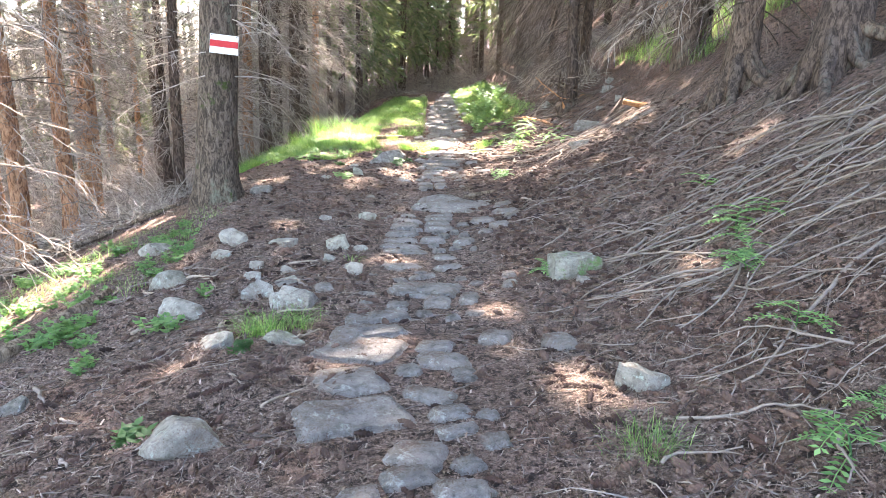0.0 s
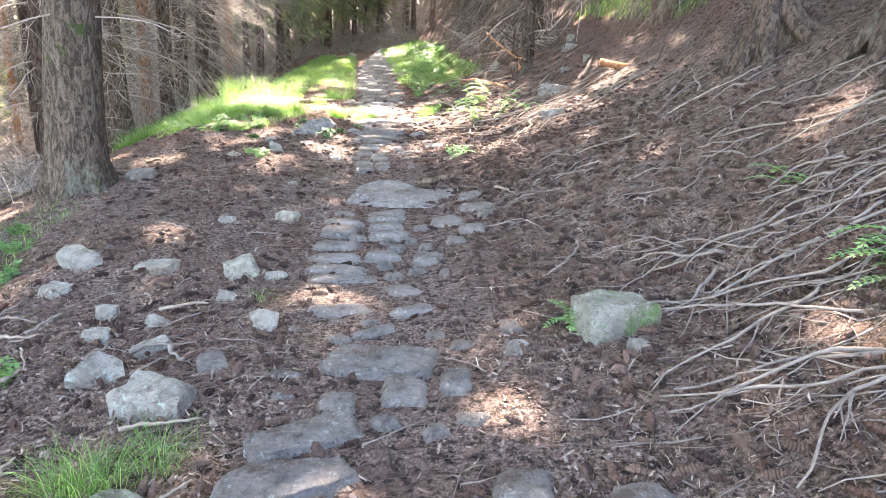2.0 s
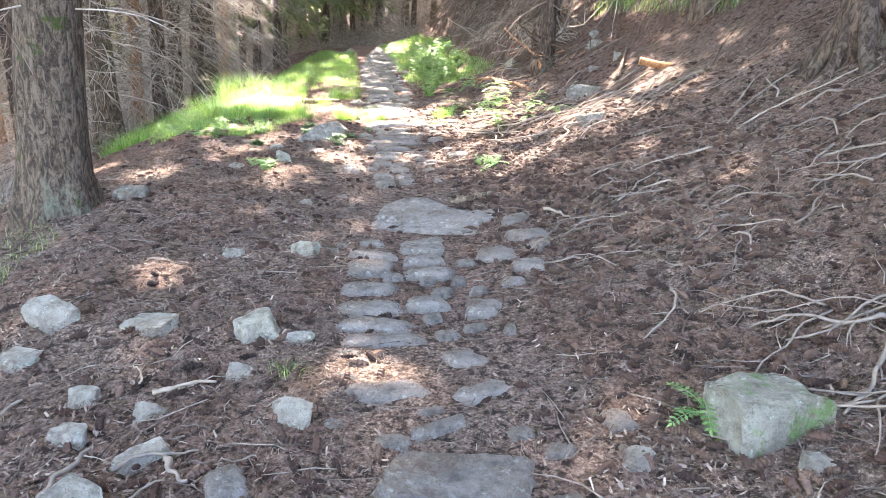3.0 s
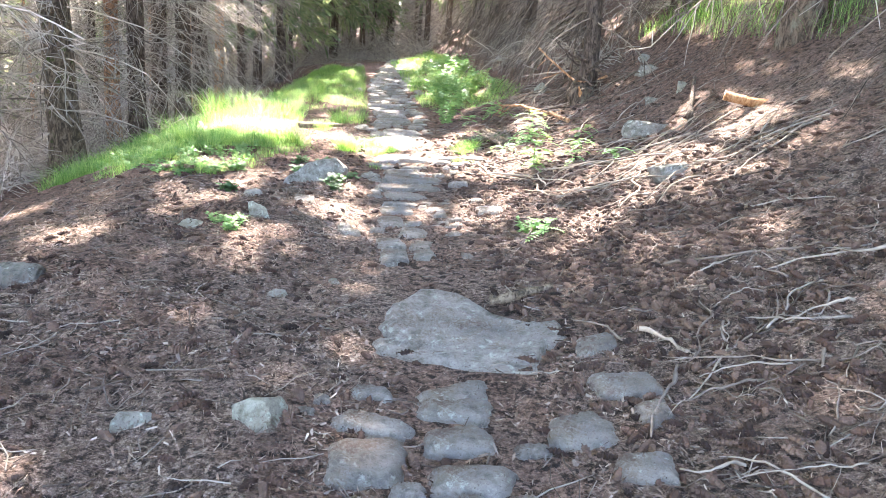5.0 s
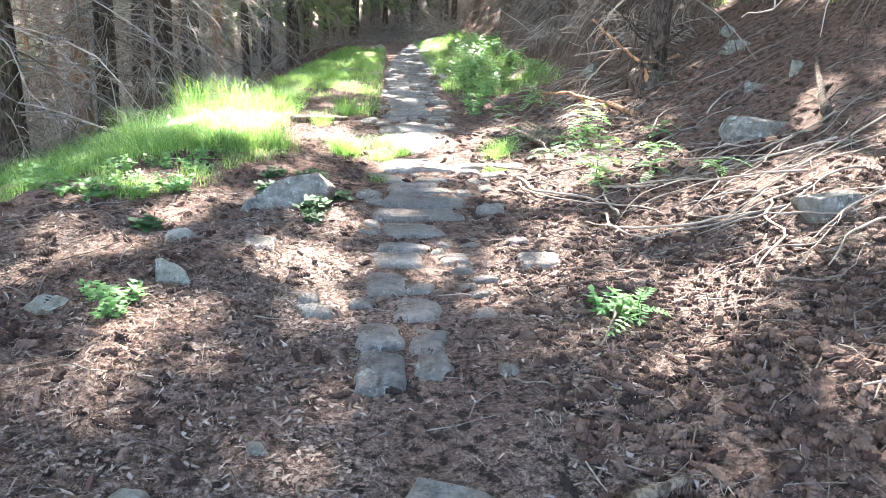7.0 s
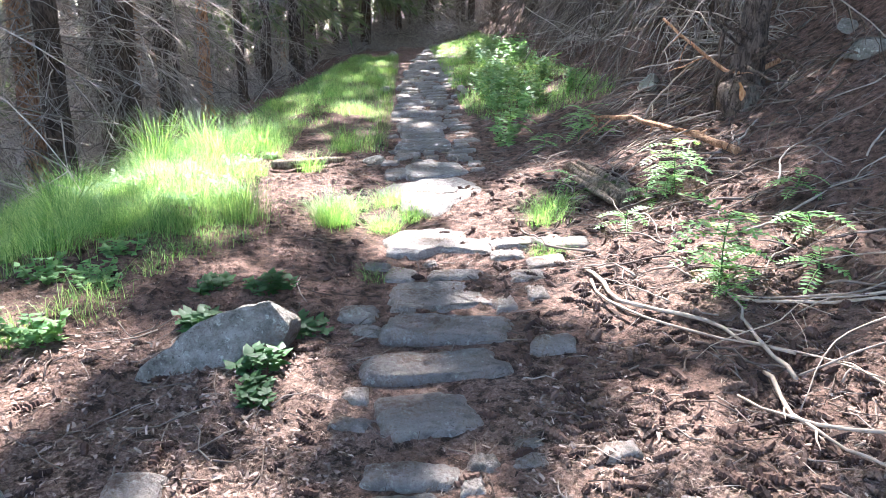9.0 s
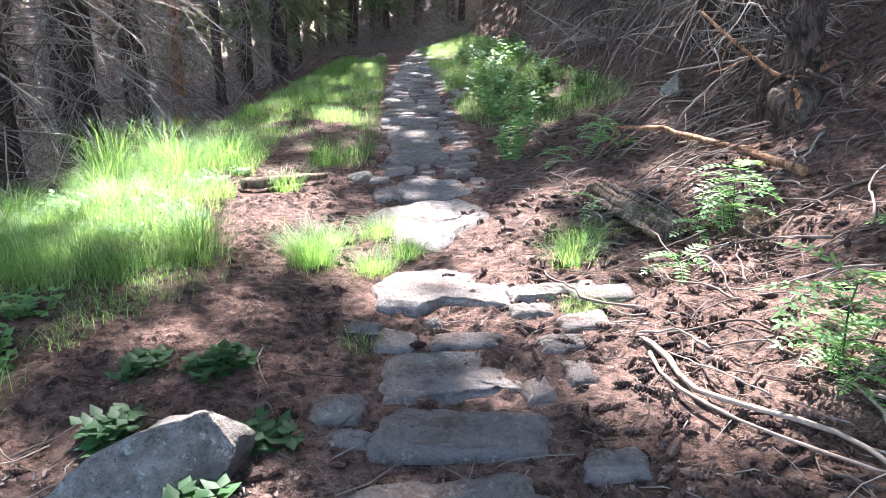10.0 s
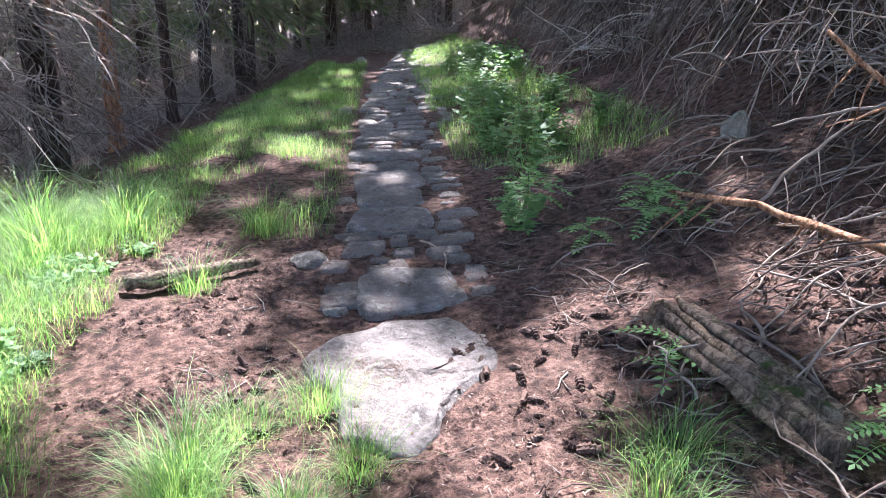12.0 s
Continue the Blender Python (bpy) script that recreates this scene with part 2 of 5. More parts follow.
# ---- mesh tools ----
class Build:
    """Gathers vertices and faces, then makes one mesh of them."""

    def __init__(self):
        self.v, self.f, self.n = [], [], 0

    def add(self, verts, faces):
        self.v.append(np.asarray(verts, float))
        self.f.extend(tuple(i + self.n for i in f) for f in faces)
        self.n += len(verts)

    def tube(self, points, radii, sides=5, cap=True):
        p = np.asarray(points, float)
        d = np.gradient(p, axis=0)
        d /= np.linalg.norm(d, axis=1)[:, None] + 1e-9
        ref = np.array((0.0, 0.0, 1.0)) if abs(d[0, 2]) < 0.8 else np.array((1.0, 0.0, 0.0))
        a = np.cross(d, ref)
        a /= np.linalg.norm(a, axis=1)[:, None] + 1e-9
        b = np.cross(d, a)
        ang = np.arange(sides) * 2 * math.pi / sides
        r = np.asarray(radii, float)
        if r.ndim == 1:
            r = np.repeat(r[:, None], sides, 1)
        ring = p[:, None] + r[..., None] * (np.cos(ang)[None, :, None] * a[:, None] + np.sin(ang)[None, :, None] * b[:, None])
        n, s = len(p), sides
        faces = [(i * s + j, i * s + (j + 1) % s, (i + 1) * s + (j + 1) % s, (i + 1) * s + j) for i in range(n - 1) for j in range(s)]
        if cap:
            faces += [tuple(range(s))[::-1], tuple(range((n - 1) * s, n * s))]
        self.add(ring.reshape(-1, 3), faces)

    def mesh(self, name, mat, smooth=True):
        me = bpy.data.meshes.new(name)
        if self.n:
            me.from_pydata(np.concatenate(self.v).tolist(), [], self.f)
        me.materials.append(mat)
        if smooth:
            me.polygons.foreach_set("use_smooth", [True] * len(me.polygons))
        me.update()
        return me


def part(name, build, mat, parent, label="", smooth=True):
    ob = new(name, build.mesh(name, mat, smooth) if isinstance(build, Build) else build)
    ob.parent = parent
    return tagged(ob, label)


def lattice_noise(x, y, seed=0):
    """Smooth noise in 0..1 over the plan."""
    x, y = np.asarray(x, float), np.asarray(y, float)
    xi, yi = np.floor(x), np.floor(y)
    u, v = x - xi, y - yi
    u, v = u * u * (3 - 2 * u), v * v * (3 - 2 * v)

    def h(i, j):
        s = np.sin(i * 127.1 + j * 311.7 + seed * 74.7) * 43758.5453
        return s - np.floor(s)
    return (h(xi, yi) * (1 - u) + h(xi + 1, yi) * u) * (1 - v) + (h(xi, yi + 1) * (1 - u) + h(xi + 1, yi + 1) * u) * v


def ground_at(x, y):
    """The ground's height with its lumps; the trodden way is smoother."""
    x, y = np.asarray(x, float), np.asarray(y, float)
    rough = 0.35 + 0.65 * np.clip((np.abs(x - 0.1) - 0.6) / 0.9, 0, 1)
    z = (lattice_noise(x * 1.3, y * 1.3, 1) - 0.5) * 0.09 + (lattice_noise(x * 4, y * 4, 2) - 0.5) * 0.05 + (lattice_noise(x * 9, y * 9, 3) - 0.5) * 0.036 + (lattice_noise(x * 18, y * 18, 4) - 0.5) * 0.022
    return land(x, y) + z * rough


def gz(x, y):
    return float(ground_at(np.array([x]), np.array([y]))[0])


rng = np.random.default_rng(7)


# ---- ground: one sheet to the horizon ----
def build_ground():
    xs = np.concatenate([-np.geomspace(160, 5, 28), np.arange(-4.8, 5.0, 0.042), np.geomspace(5.05, 160, 28)])
    ys = np.concatenate([-np.geomspace(120, 1.5, 14), np.arange(-1, 19, 0.042), np.arange(19, 42, 0.16), np.geomspace(42.2, 320, 26)])
    gx, gy = np.meshgrid(xs, ys)
    z = ground_at(gx, gy)
    nx, ny = len(xs), len(ys)
    verts = np.stack([gx, gy, z], -1).reshape(-1, 3)
    i = np.arange((ny - 1) * nx).reshape(ny - 1, nx)[:, :-1].ravel()
    quads = np.stack([i, i + 1, i + nx + 1, i + nx], 1)
    me = bpy.data.meshes.new("ground")
    me.vertices.add(len(verts))
    me.vertices.foreach_set("co", verts.ravel())
    me.loops.add(quads.size)
    me.loops.foreach_set("vertex_index", quads.ravel())
    me.polygons.add(len(quads))
    me.polygons.foreach_set("loop_start", np.arange(0, quads.size, 4))
    me.polygons.foreach_set("use_smooth", np.ones(len(quads), bool))
    me.materials.append(SOIL)
    me.update(calc_edges=True)
    return tagged(new("ground", me), "brown forest floor of needles, cones and bare earth", "ground", kind="structure")


ground = build_ground()


# ---- trees ----
def wander(start, heading, length, n, droop=0.0, bend=0.12, rnd=rng):
    """Points of a branch that starts along heading and sags."""
    p, d = [np.array(start, float)], np.array(heading, float)
    d /= np.linalg.norm(d)
    for _ in range(n):
        d = d + rnd.normal(0, bend, 3) + np.array((0, 0, -droop / n))
        d /= np.linalg.norm(d)
        p.append(p[-1] + d * length / n)
    return np.array(p)


def trunk_mesh(r, height, lean, flare, seed, sides=18, roots=5):
    """A tapered trunk with a flared, ridged foot."""
    rnd = np.random.default_rng(seed)
    zs = np.concatenate([[-0.35, -0.1, 0.05, 0.2, 0.4, 0.7, 1.1], np.linspace(1.6, height, 14)])
    ang = np.arange(sides) * 2 * math.pi / sides
    phase = rnd.uniform(0, 6.28)
    pts, rad = [], []
    wob = rnd.normal(0, 0.012, (len(zs), 2)).cumsum(0)
    for k, z in enumerate(zs):
        pts.append((lean[0] * max(z, 0) + wob[k, 0], lean[1] * max(z, 0) + wob[k, 1], z))
        base = r * (1 - 0.75 * max(z, 0) / height)
        f = flare * math.exp(-max(z, 0) / 0.28)
        rad.append(base * (1 + f * (0.45 + 0.55 * np.cos(roots * ang + phase)) + rnd.normal(0, 0.025, sides)))
    b = Build()
    b.tube(pts, np.maximum(np.array(rad), 0.01), sides)
    return b


def dead_branches(height, low, count, reach, droop, seed, twigs=12, thick=0.010, fine=0.0058, r=0.15, way=None, lean=(0, 0)):
    """Dry lower branches with hanging twigs."""
    rnd = np.random.default_rng(seed)
    b = Build()
    for _ in range(count):
        z = rnd.uniform(low, height)
        a = rnd.uniform(0, 2 * math.pi) if way is None else rnd.normal(way, 0.75)
        length = reach * rnd.uniform(0.45, 1.1) * (1 if z < height * 0.7 else 0.8)
        p = wander((lean[0] * z + r * 0.6 * math.cos(a), lean[1] * z + r * 0.6 * math.sin(a), z), (math.cos(a), math.sin(a), rnd.uniform(-0.25, 0.2)), length, 6, droop, 0.10, rnd)
        b.tube(p, np.linspace(thick, 0.004, 7), 4, False)
        for _ in range(twigs):
            f = rnd.uniform(0.2, 1.0) * 5.99
            k = int(f)
            s = p[k] + (p[k + 1] - p[k]) * (f - k)
            side = rnd.normal(0, 1, 3) * (1, 1, 0.6) + (math.cos(a) * 0.6, math.sin(a) * 0.6, -0.5)
            q = wander(s, side, rnd.uniform(0.15, 0.6) * min(1.0, length / 1.5), 3, droop * 0.8, 0.22, rnd)
            b.tube(q, (fine, fine * 0.8, fine * 0.6, fine * 0.4), 3, False)
    return b


def needle_crown(low, high, spread, count, seed, size=0.5):
    """Green sprays on sagging boughs, each spray a bunch of thin blades."""
    rnd = np.random.default_rng(seed)
    b = Build()
    for _ in range(count):
        z = rnd.uniform(low, high)
        reach = spread * (1 - 0.8 * (z - low) / (high - low)) * rnd.uniform(0.25, 1.0)
        a = rnd.uniform(0, 2 * math.pi)
        c = np.array((math.cos(a) * reach, math.sin(a) * reach, z - 0.25 * reach))
        out = np.array((math.cos(a), math.sin(a), -0.35))
        for _ in range(7):
            d = out + rnd.normal(0, 0.55, 3)
            d /= np.linalg.norm(d)
            w = np.cross(d, rnd.normal(0, 1, 3))
            w *= rnd.uniform(0.03, 0.07) / (np.linalg.norm(w) + 1e-6)
            e = d * size * rnd.uniform(0.5, 1.2)
            sag = np.array((0, 0, -0.12 * size))
            b.add([c, c + e * 0.5 + w, c + e + sag, c + e * 0.5 - w], [(0, 1, 2, 3)])
    return b


def make_tree(label, r, height, bark, seed, lean=(0, 0), flare=0.5, branches=None, crown=None, roots=5, dry=None):
    tree = tagged(new("spruce_tree"), label, "tree", "spruces beside the path")
    part("trunk", trunk_mesh(r, height, lean, flare, seed, roots=roots), bark, tree)
    if branches and branches.pop("apart", False):
        for k in range(branches.pop("count")):
            part("dead_branch", dead_branches(seed=seed + 500 + k, r=r, lean=lean, count=1, **branches), dry or DEAD_WOOD, tree, "dry grey bare branch")
    elif branches:
        tagged(part("branchwork", dead_branches(seed=seed + 1, r=r, lean=lean, **branches), dry or DEAD_WOOD, tree, "dry grey bare branchwork"), kind="stuff")
    if crown:
        part("crown", needle_crown(seed=seed + 2, **crown), NEEDLES, tree, "dark green needles")
    return tree


def stand(tree, x, y, turn=0.0, size=1.0):
    tree.matrix_world = pose(x, y, float(land(np.array([x]), np.array([y]))[0]), 0, 0, turn) @ Matrix.Scale(size, 4)
    return tree


def again(tree, x, y, turn, size=1.0):
    """One more tree of the same growth."""
    ob = copy_thing(tree, pose(x, y, float(land(np.array([x]), np.array([y]))[0]), 0, 0, turn))
    ob.scale = (size, size, size)
    return ob


# the waymarked spruce at the path's edge
MARKED_X, MARKED_Y = -3.07, 9.5
marked = make_tree("thick grey-barked spruce trunk with mossy foot", 0.275, 14, GREY_BARK, 11, (0.06, 0.0), 0.65, dict(height=6, low=1.7, count=26, reach=1.25, droop=0.6, thick=0.007, fine=0.004, apart=True), None, 6)
stand(marked, MARKED_X, MARKED_Y)

# trees on the falling side
slim = [
    make_tree("slender reddish spruce trunk with dry lower branches", 0.15, 15, BROWN_BARK, 21, (0.012, 0.0), 0.3, dict(height=8, low=1.0, count=120, reach=1.9, droop=0.55, twigs=15), dict(low=9, high=15, spread=2.0, count=14)),
    make_tree("slender brown spruce with many dead branches", 0.13, 14, BROWN_BARK, 31, (-0.01, 0.01), 0.3, dict(height=8, low=0.6, count=150, reach=2.1, droop=0.75, twigs=15), dict(low=9, high=14, spread=1.8, count=14)),
    make_tree("dark spruce trunk hung with dry twigs", 0.17, 16, DARK_BARK, 41, (0.0, 0.012), 0.35, dict(height=9, low=0.8, count=150, reach=2.2, droop=0.7, twigs=15), dict(low=9, high=16, spread=2.0, count=14)),
    make_tree("dark slim spruce with bare lower stem", 0.11, 13, DARK_BARK, 51, (0.015, -0.01), 0.25, dict(height=8, low=1.2, count=110, reach=1.7, droop=0.5, twigs=15), dict(low=9, high=13, spread=1.5, count=14)),
]
far_green = make_tree("far spruce with green boughs down low", 0.14, 13, DARK_BARK, 61, (0, 0), 0.3, dict(height=6, low=0.5, count=60, reach=1.7, droop=0.6), dict(low=1.8, high=13, spread=2.2, count=300, size=0.6))
for tree, x, y in zip(slim, (-6.9, -7.6, -4.72, -5.2), (11.5, 15.2, 19.7, 14.0)):
    stand(tree, x, y, rng.uniform(0, 360))
stand(far_green, -3.4, 33.0)

wide = make_tree("thick lichen-grey spruce with long sagging dry branches", 0.24, 16, GREY_BARK, 141, (0.0, 0.0), 0.35, dict(height=7, low=0.6, count=110, reach=2.9, droop=0.75, twigs=14, thick=0.013), dict(low=9, high=16, spread=2.0, count=14))
stand(wide, -4.97, 16.8, 40)

# (kind, x, y, size) of the trunks that stand out one by one
for k, x, y, size in ((0, -6.43, 12.0, 0.95), (0, -6.37, 13.0, 0.8), (0, -5.38, 20.2, 1.0), (2, -4.83, 21.7, 1.0), (2, -4.05, 20.5, 0.95), (2, -4.14, 22.5, 1.1),
                      (0, -8.6, 13.5, 1.0), (1, -9.5, 11.0, 1.0), (2, -5.6, 18.4, 0.8), (3, -6.3, 16.4, 1.0), (1, -4.2, 25.0, 1.0), (3, -4.0, 27.5, 1.0), (2, -3.9, 30.0, 0.9),
                      (1, -5.3, 6.9, 0.9), (3, -7.2, 9.0, 1.0)):
    again(slim[k], x, y, rng.uniform(0, 360), size)
# the wood behind them
for _ in range(95):
    y = rng.uniform(9, 50)
    x = rng.uniform(-22, -4.6) if y < 36 else rng.uniform(-18, -1.0)
    if x > -8 and y < 24 or (x > -6.2 and y < 15):
        continue
    again((*slim, far_green)[rng.integers(5 if y > 26 else 4)], x, y, rng.uniform(0, 360), rng.uniform(0.75, 1.15))
# the far end of the way, where it bends out of sight
for _ in range(46):
    y = rng.uniform(41, 58)
    again((slim[2], slim[3], far_green)[rng.integers(3)], rng.uniform(-6, 13), y, rng.uniform(0, 360), rng.uniform(0.75, 1.15))

for x, y in ((-3.3, 31.0), (3.6, 40.0), (-4.8, 37.0), (0.2, 47.0), (-2.0, 43.0)):
    again(far_green, x, y, rng.uniform(0, 360), rng.uniform(0.8, 1.1))


def far_wood():
    """The depth of the wood: stems and bare boughs too far off to tell apart."""
    rnd = np.random.default_rng(17)
    b = Build()
    for k in range(620):
        x, y = (rnd.uniform(-50, 45), rnd.uniform(54, 95)) if k < 340 else (rnd.uniform(-50, -18), rnd.uniform(8, 60)) if k < 540 else (rnd.uniform(20, 40), rnd.uniform(4, 60))
        z, h = float(land(np.array([x]), np.array([y]))[0]), rnd.uniform(10, 16)
        b.tube([(x, y, z - 0.3), (x + rnd.normal(0, 0.1), y, z + h * 0.5), (x + rnd.normal(0, 0.2), y, z + h)], (rnd.uniform(0.1, 0.2), 0.1, 0.02), 7)
        for _ in range(34):
            a, zz = rnd.uniform(0, 6.28), z + rnd.uniform(0.4, 9)
            b.tube(wander((x, y, zz), (math.cos(a), math.sin(a), rnd.uniform(-0.3, 0.2)), rnd.uniform(0.8, 2.2), 3, 0.6, 0.15, rnd), (0.022, 0.018, 0.014, 0.008), 3, False)
    return b


tagged(new("far_wood", far_wood().mesh("far_wood", HAZED_STEM)), "deep spruce wood of bare stems, greyed as by haze", "woods", kind="stuff")


# ---- dry brushwood under the trees ----
def brush(seed, count, size):
    """A knee-high tangle of dead twigs."""
    rnd = np.random.default_rng(seed)
    b = Build()
    for _ in range(count):
        a = rnd.uniform(0, 6.28)
        p = wander((rnd.normal(0, size * 0.35), rnd.normal(0, size * 0.35), -0.03), (math.cos(a), math.sin(a), rnd.uniform(0.1, 1.3)), size * rnd.uniform(0.5, 1.2), 5, 0.9, 0.25, rnd)
        b.tube(p, np.linspace(rnd.uniform(0.004, 0.010), 0.003, 6), 4, False)
        for _ in range(4):
            k = rnd.integers(1, 5)
            q = wander(p[k], rnd.normal(0, 1, 3), size * rnd.uniform(0.15, 0.4), 3, 0.4, 0.25, rnd)
            b.tube(q, (0.004, 0.0035, 0.003, 0.002), 3, False)
    return b


def make_brush(seed):
    ob = tagged(new("brushwood"), "grey tangle of dry dead twigs under the trees", "brushwood", "brushwood under the trees")
    tagged(part("twig_tangle", brush(seed, 60, 0.9), DEAD_WOOD, ob), kind="stuff")
    return ob


piles = [make_brush(s) for s in (131, 132, 133)]
spots = [(rng.uniform(-9.5, -4.3), rng.uniform(10.5, 30)) for _ in range(95)] + [(rng.uniform(-4.0, 5.5), rng.uniform(39.5, 50)) for _ in range(60)] + [(rng.uniform(-12, -3.6), rng.uniform(28, 44)) for _ in range(50)]
spots += [(rng.uniform(3.6, 6.5), rng.uniform(16, 36)) for _ in range(34)]
tall = [(rng.uniform(-9, 13), rng.uniform(41.5, 52)) for _ in range(75)] + [(rng.uniform(-11, -4.9), rng.uniform(19, 42)) for _ in range(55)]
spots += tall
for k, (x, y) in enumerate(spots):
    if x > -4.9 and 12 < y < 20 and x < 0:
        continue
    if k < 3:
        stand(piles[k], x, y)
    else:
        again(piles[k % 3], x, y, rng.uniform(0, 360), rng.uniform(1.6, 3.0) if k >= len(spots) - len(tall) else rng.uniform(0.7, 1.4))

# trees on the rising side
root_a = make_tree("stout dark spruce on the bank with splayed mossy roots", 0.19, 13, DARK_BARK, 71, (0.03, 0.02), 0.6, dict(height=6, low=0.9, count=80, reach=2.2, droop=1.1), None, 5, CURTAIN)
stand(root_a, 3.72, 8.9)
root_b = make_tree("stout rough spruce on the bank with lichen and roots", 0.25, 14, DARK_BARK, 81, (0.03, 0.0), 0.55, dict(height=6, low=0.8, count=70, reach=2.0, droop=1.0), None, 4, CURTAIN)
stand(root_b, 3.95, 7.25)


def bare_roots(tree, x, y, r, seed):
    """Roots that grip the bank below the trunk."""
    rnd = np.random.default_rng(seed)
    z0 = float(land(np.array([x]), np.array([y]))[0])
    for a in np.linspace(2.2, 5.2, 6) + rnd.normal(0, 0.15, 6):
        f = np.linspace(0, 1, 8)
        out = r * 0.5 + f * rnd.uniform(0.5, 1.0)
        px, py = x + np.cos(a + 0.3 * f) * out, y + np.sin(a + 0.3 * f) * out
        pz = land(px, py) - z0 + (0.5 * (1 - f) ** 3 - 0.02 - 0.05 * f)
        b = Build()
        b.tube(np.stack([px - x, py - y, pz], 1), np.linspace(0.085, 0.03, 8), 8)
        part("root", b, DARK_BARK, tree)


bare_roots(root_a, 3.72, 8.9, 0.19, 5)
bare_roots(root_b, 3.95, 7.25, 0.25, 6)
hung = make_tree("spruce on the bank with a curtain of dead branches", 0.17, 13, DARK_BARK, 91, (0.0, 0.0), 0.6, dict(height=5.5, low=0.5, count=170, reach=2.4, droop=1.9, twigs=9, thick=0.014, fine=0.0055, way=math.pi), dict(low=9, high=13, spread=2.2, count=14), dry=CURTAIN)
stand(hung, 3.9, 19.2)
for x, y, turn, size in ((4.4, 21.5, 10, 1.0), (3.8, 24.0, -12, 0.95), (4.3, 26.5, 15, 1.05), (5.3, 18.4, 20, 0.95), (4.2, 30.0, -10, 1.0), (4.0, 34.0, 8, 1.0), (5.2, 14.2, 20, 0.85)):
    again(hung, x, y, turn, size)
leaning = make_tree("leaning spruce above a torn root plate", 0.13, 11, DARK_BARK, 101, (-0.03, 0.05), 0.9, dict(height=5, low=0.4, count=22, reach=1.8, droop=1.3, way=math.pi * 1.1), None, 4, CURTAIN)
stand(leaning, 3.15, 16.6)
for x, y, size in ((4.68, 13.6, 1.3), (6.2, 10.5, 1.2), (6.5, 6.5, 1.3), (7.0, 15.0, 1.2), (6.4, 18.0, 1.2)):
    again(slim[2], x, y, rng.uniform(0, 360), size)
for _ in range(50):
    again((*slim, far_green)[rng.integers(5)], rng.uniform(6.2, 20), rng.uniform(6, 46), rng.uniform(0, 360), rng.uniform(0.8, 1.2))
# behind the walker
for _ in range(26):
    x = rng.uniform(-16, 16)
    if abs(x) > 2.6:
        again(slim[rng.integers(4)], x, rng.uniform(-16, 1.0), rng.uniform(0, 360), rng.uniform(0.8, 1.2))


# ---- unseen boughs added overhead to shade the ground, with gaps for the sun ----
# (x, y, half width, half length) of the sunny places on the ground
SUNNY = ((-0.65, 15.35, 0.42, 0.42), (-1.75, 16.0, 0.75, 0.6), (1.02, 15.15, 0.26, 0.25), (1.9, 14.7, 0.9, 0.45), (2.5, 15.8, 0.55, 0.35), (1.3, 16.6, 0.35, 0.3), (-2.35, 17.4, 1.5, 1.55), (-1.2, 16.6, 0.85, 0.75), (0.2, 15.9, 0.80, 0.47), (0.35, 14.75, 0.5, 0.34), (1.5, 13.6, 0.91, 0.46), (2.95, 12.05, 0.78, 0.5), (5.8, 15.5, 1.3, 1.8), (-1.62, 12.95, 0.3, 0.42), (2.3, 16.4, 0.6, 0.35), (-0.75, 14.55, 0.32, 0.2), (-1.2, 14.05, 0.3, 0.16), (-0.6, 13.85, 0.2, 0.16), (-1.5, 14.6, 0.25, 0.2),
         (0.9, 14.2, 0.65, 0.30), (-0.55, 12.0, 0.21, 1.15), (-1.2, 10.5, 0.2, 0.45), (1.25, 10.6, 0.60, 0.21), (-0.5, 6.2, 0.33, 0.25),
         (0.8, 3.4, 0.30, 0.27), (2.9, 6.9, 0.35, 0.25), (0.6, 11.6, 0.55, 0.27), (2.0, 11.2, 0.75, 0.27), (1.6, 12.3, 0.85, 0.33), (2.6, 10.6, 0.55, 0.27),
         (-1.9, 11.6, 0.24, 0.35), (1.9, 9.6, 0.65, 0.23), (-2.1, 13.3, 0.45, 0.35), (2.4, 8.2, 0.40, 0.25),
         (3.2, 15.9, 0.50, 0.40), (-0.8, 21.4, 0.55, 0.65), (-5.0, 9.5, 1.20, 1.50), (-4.2, 6.8, 0.80, 1.00))


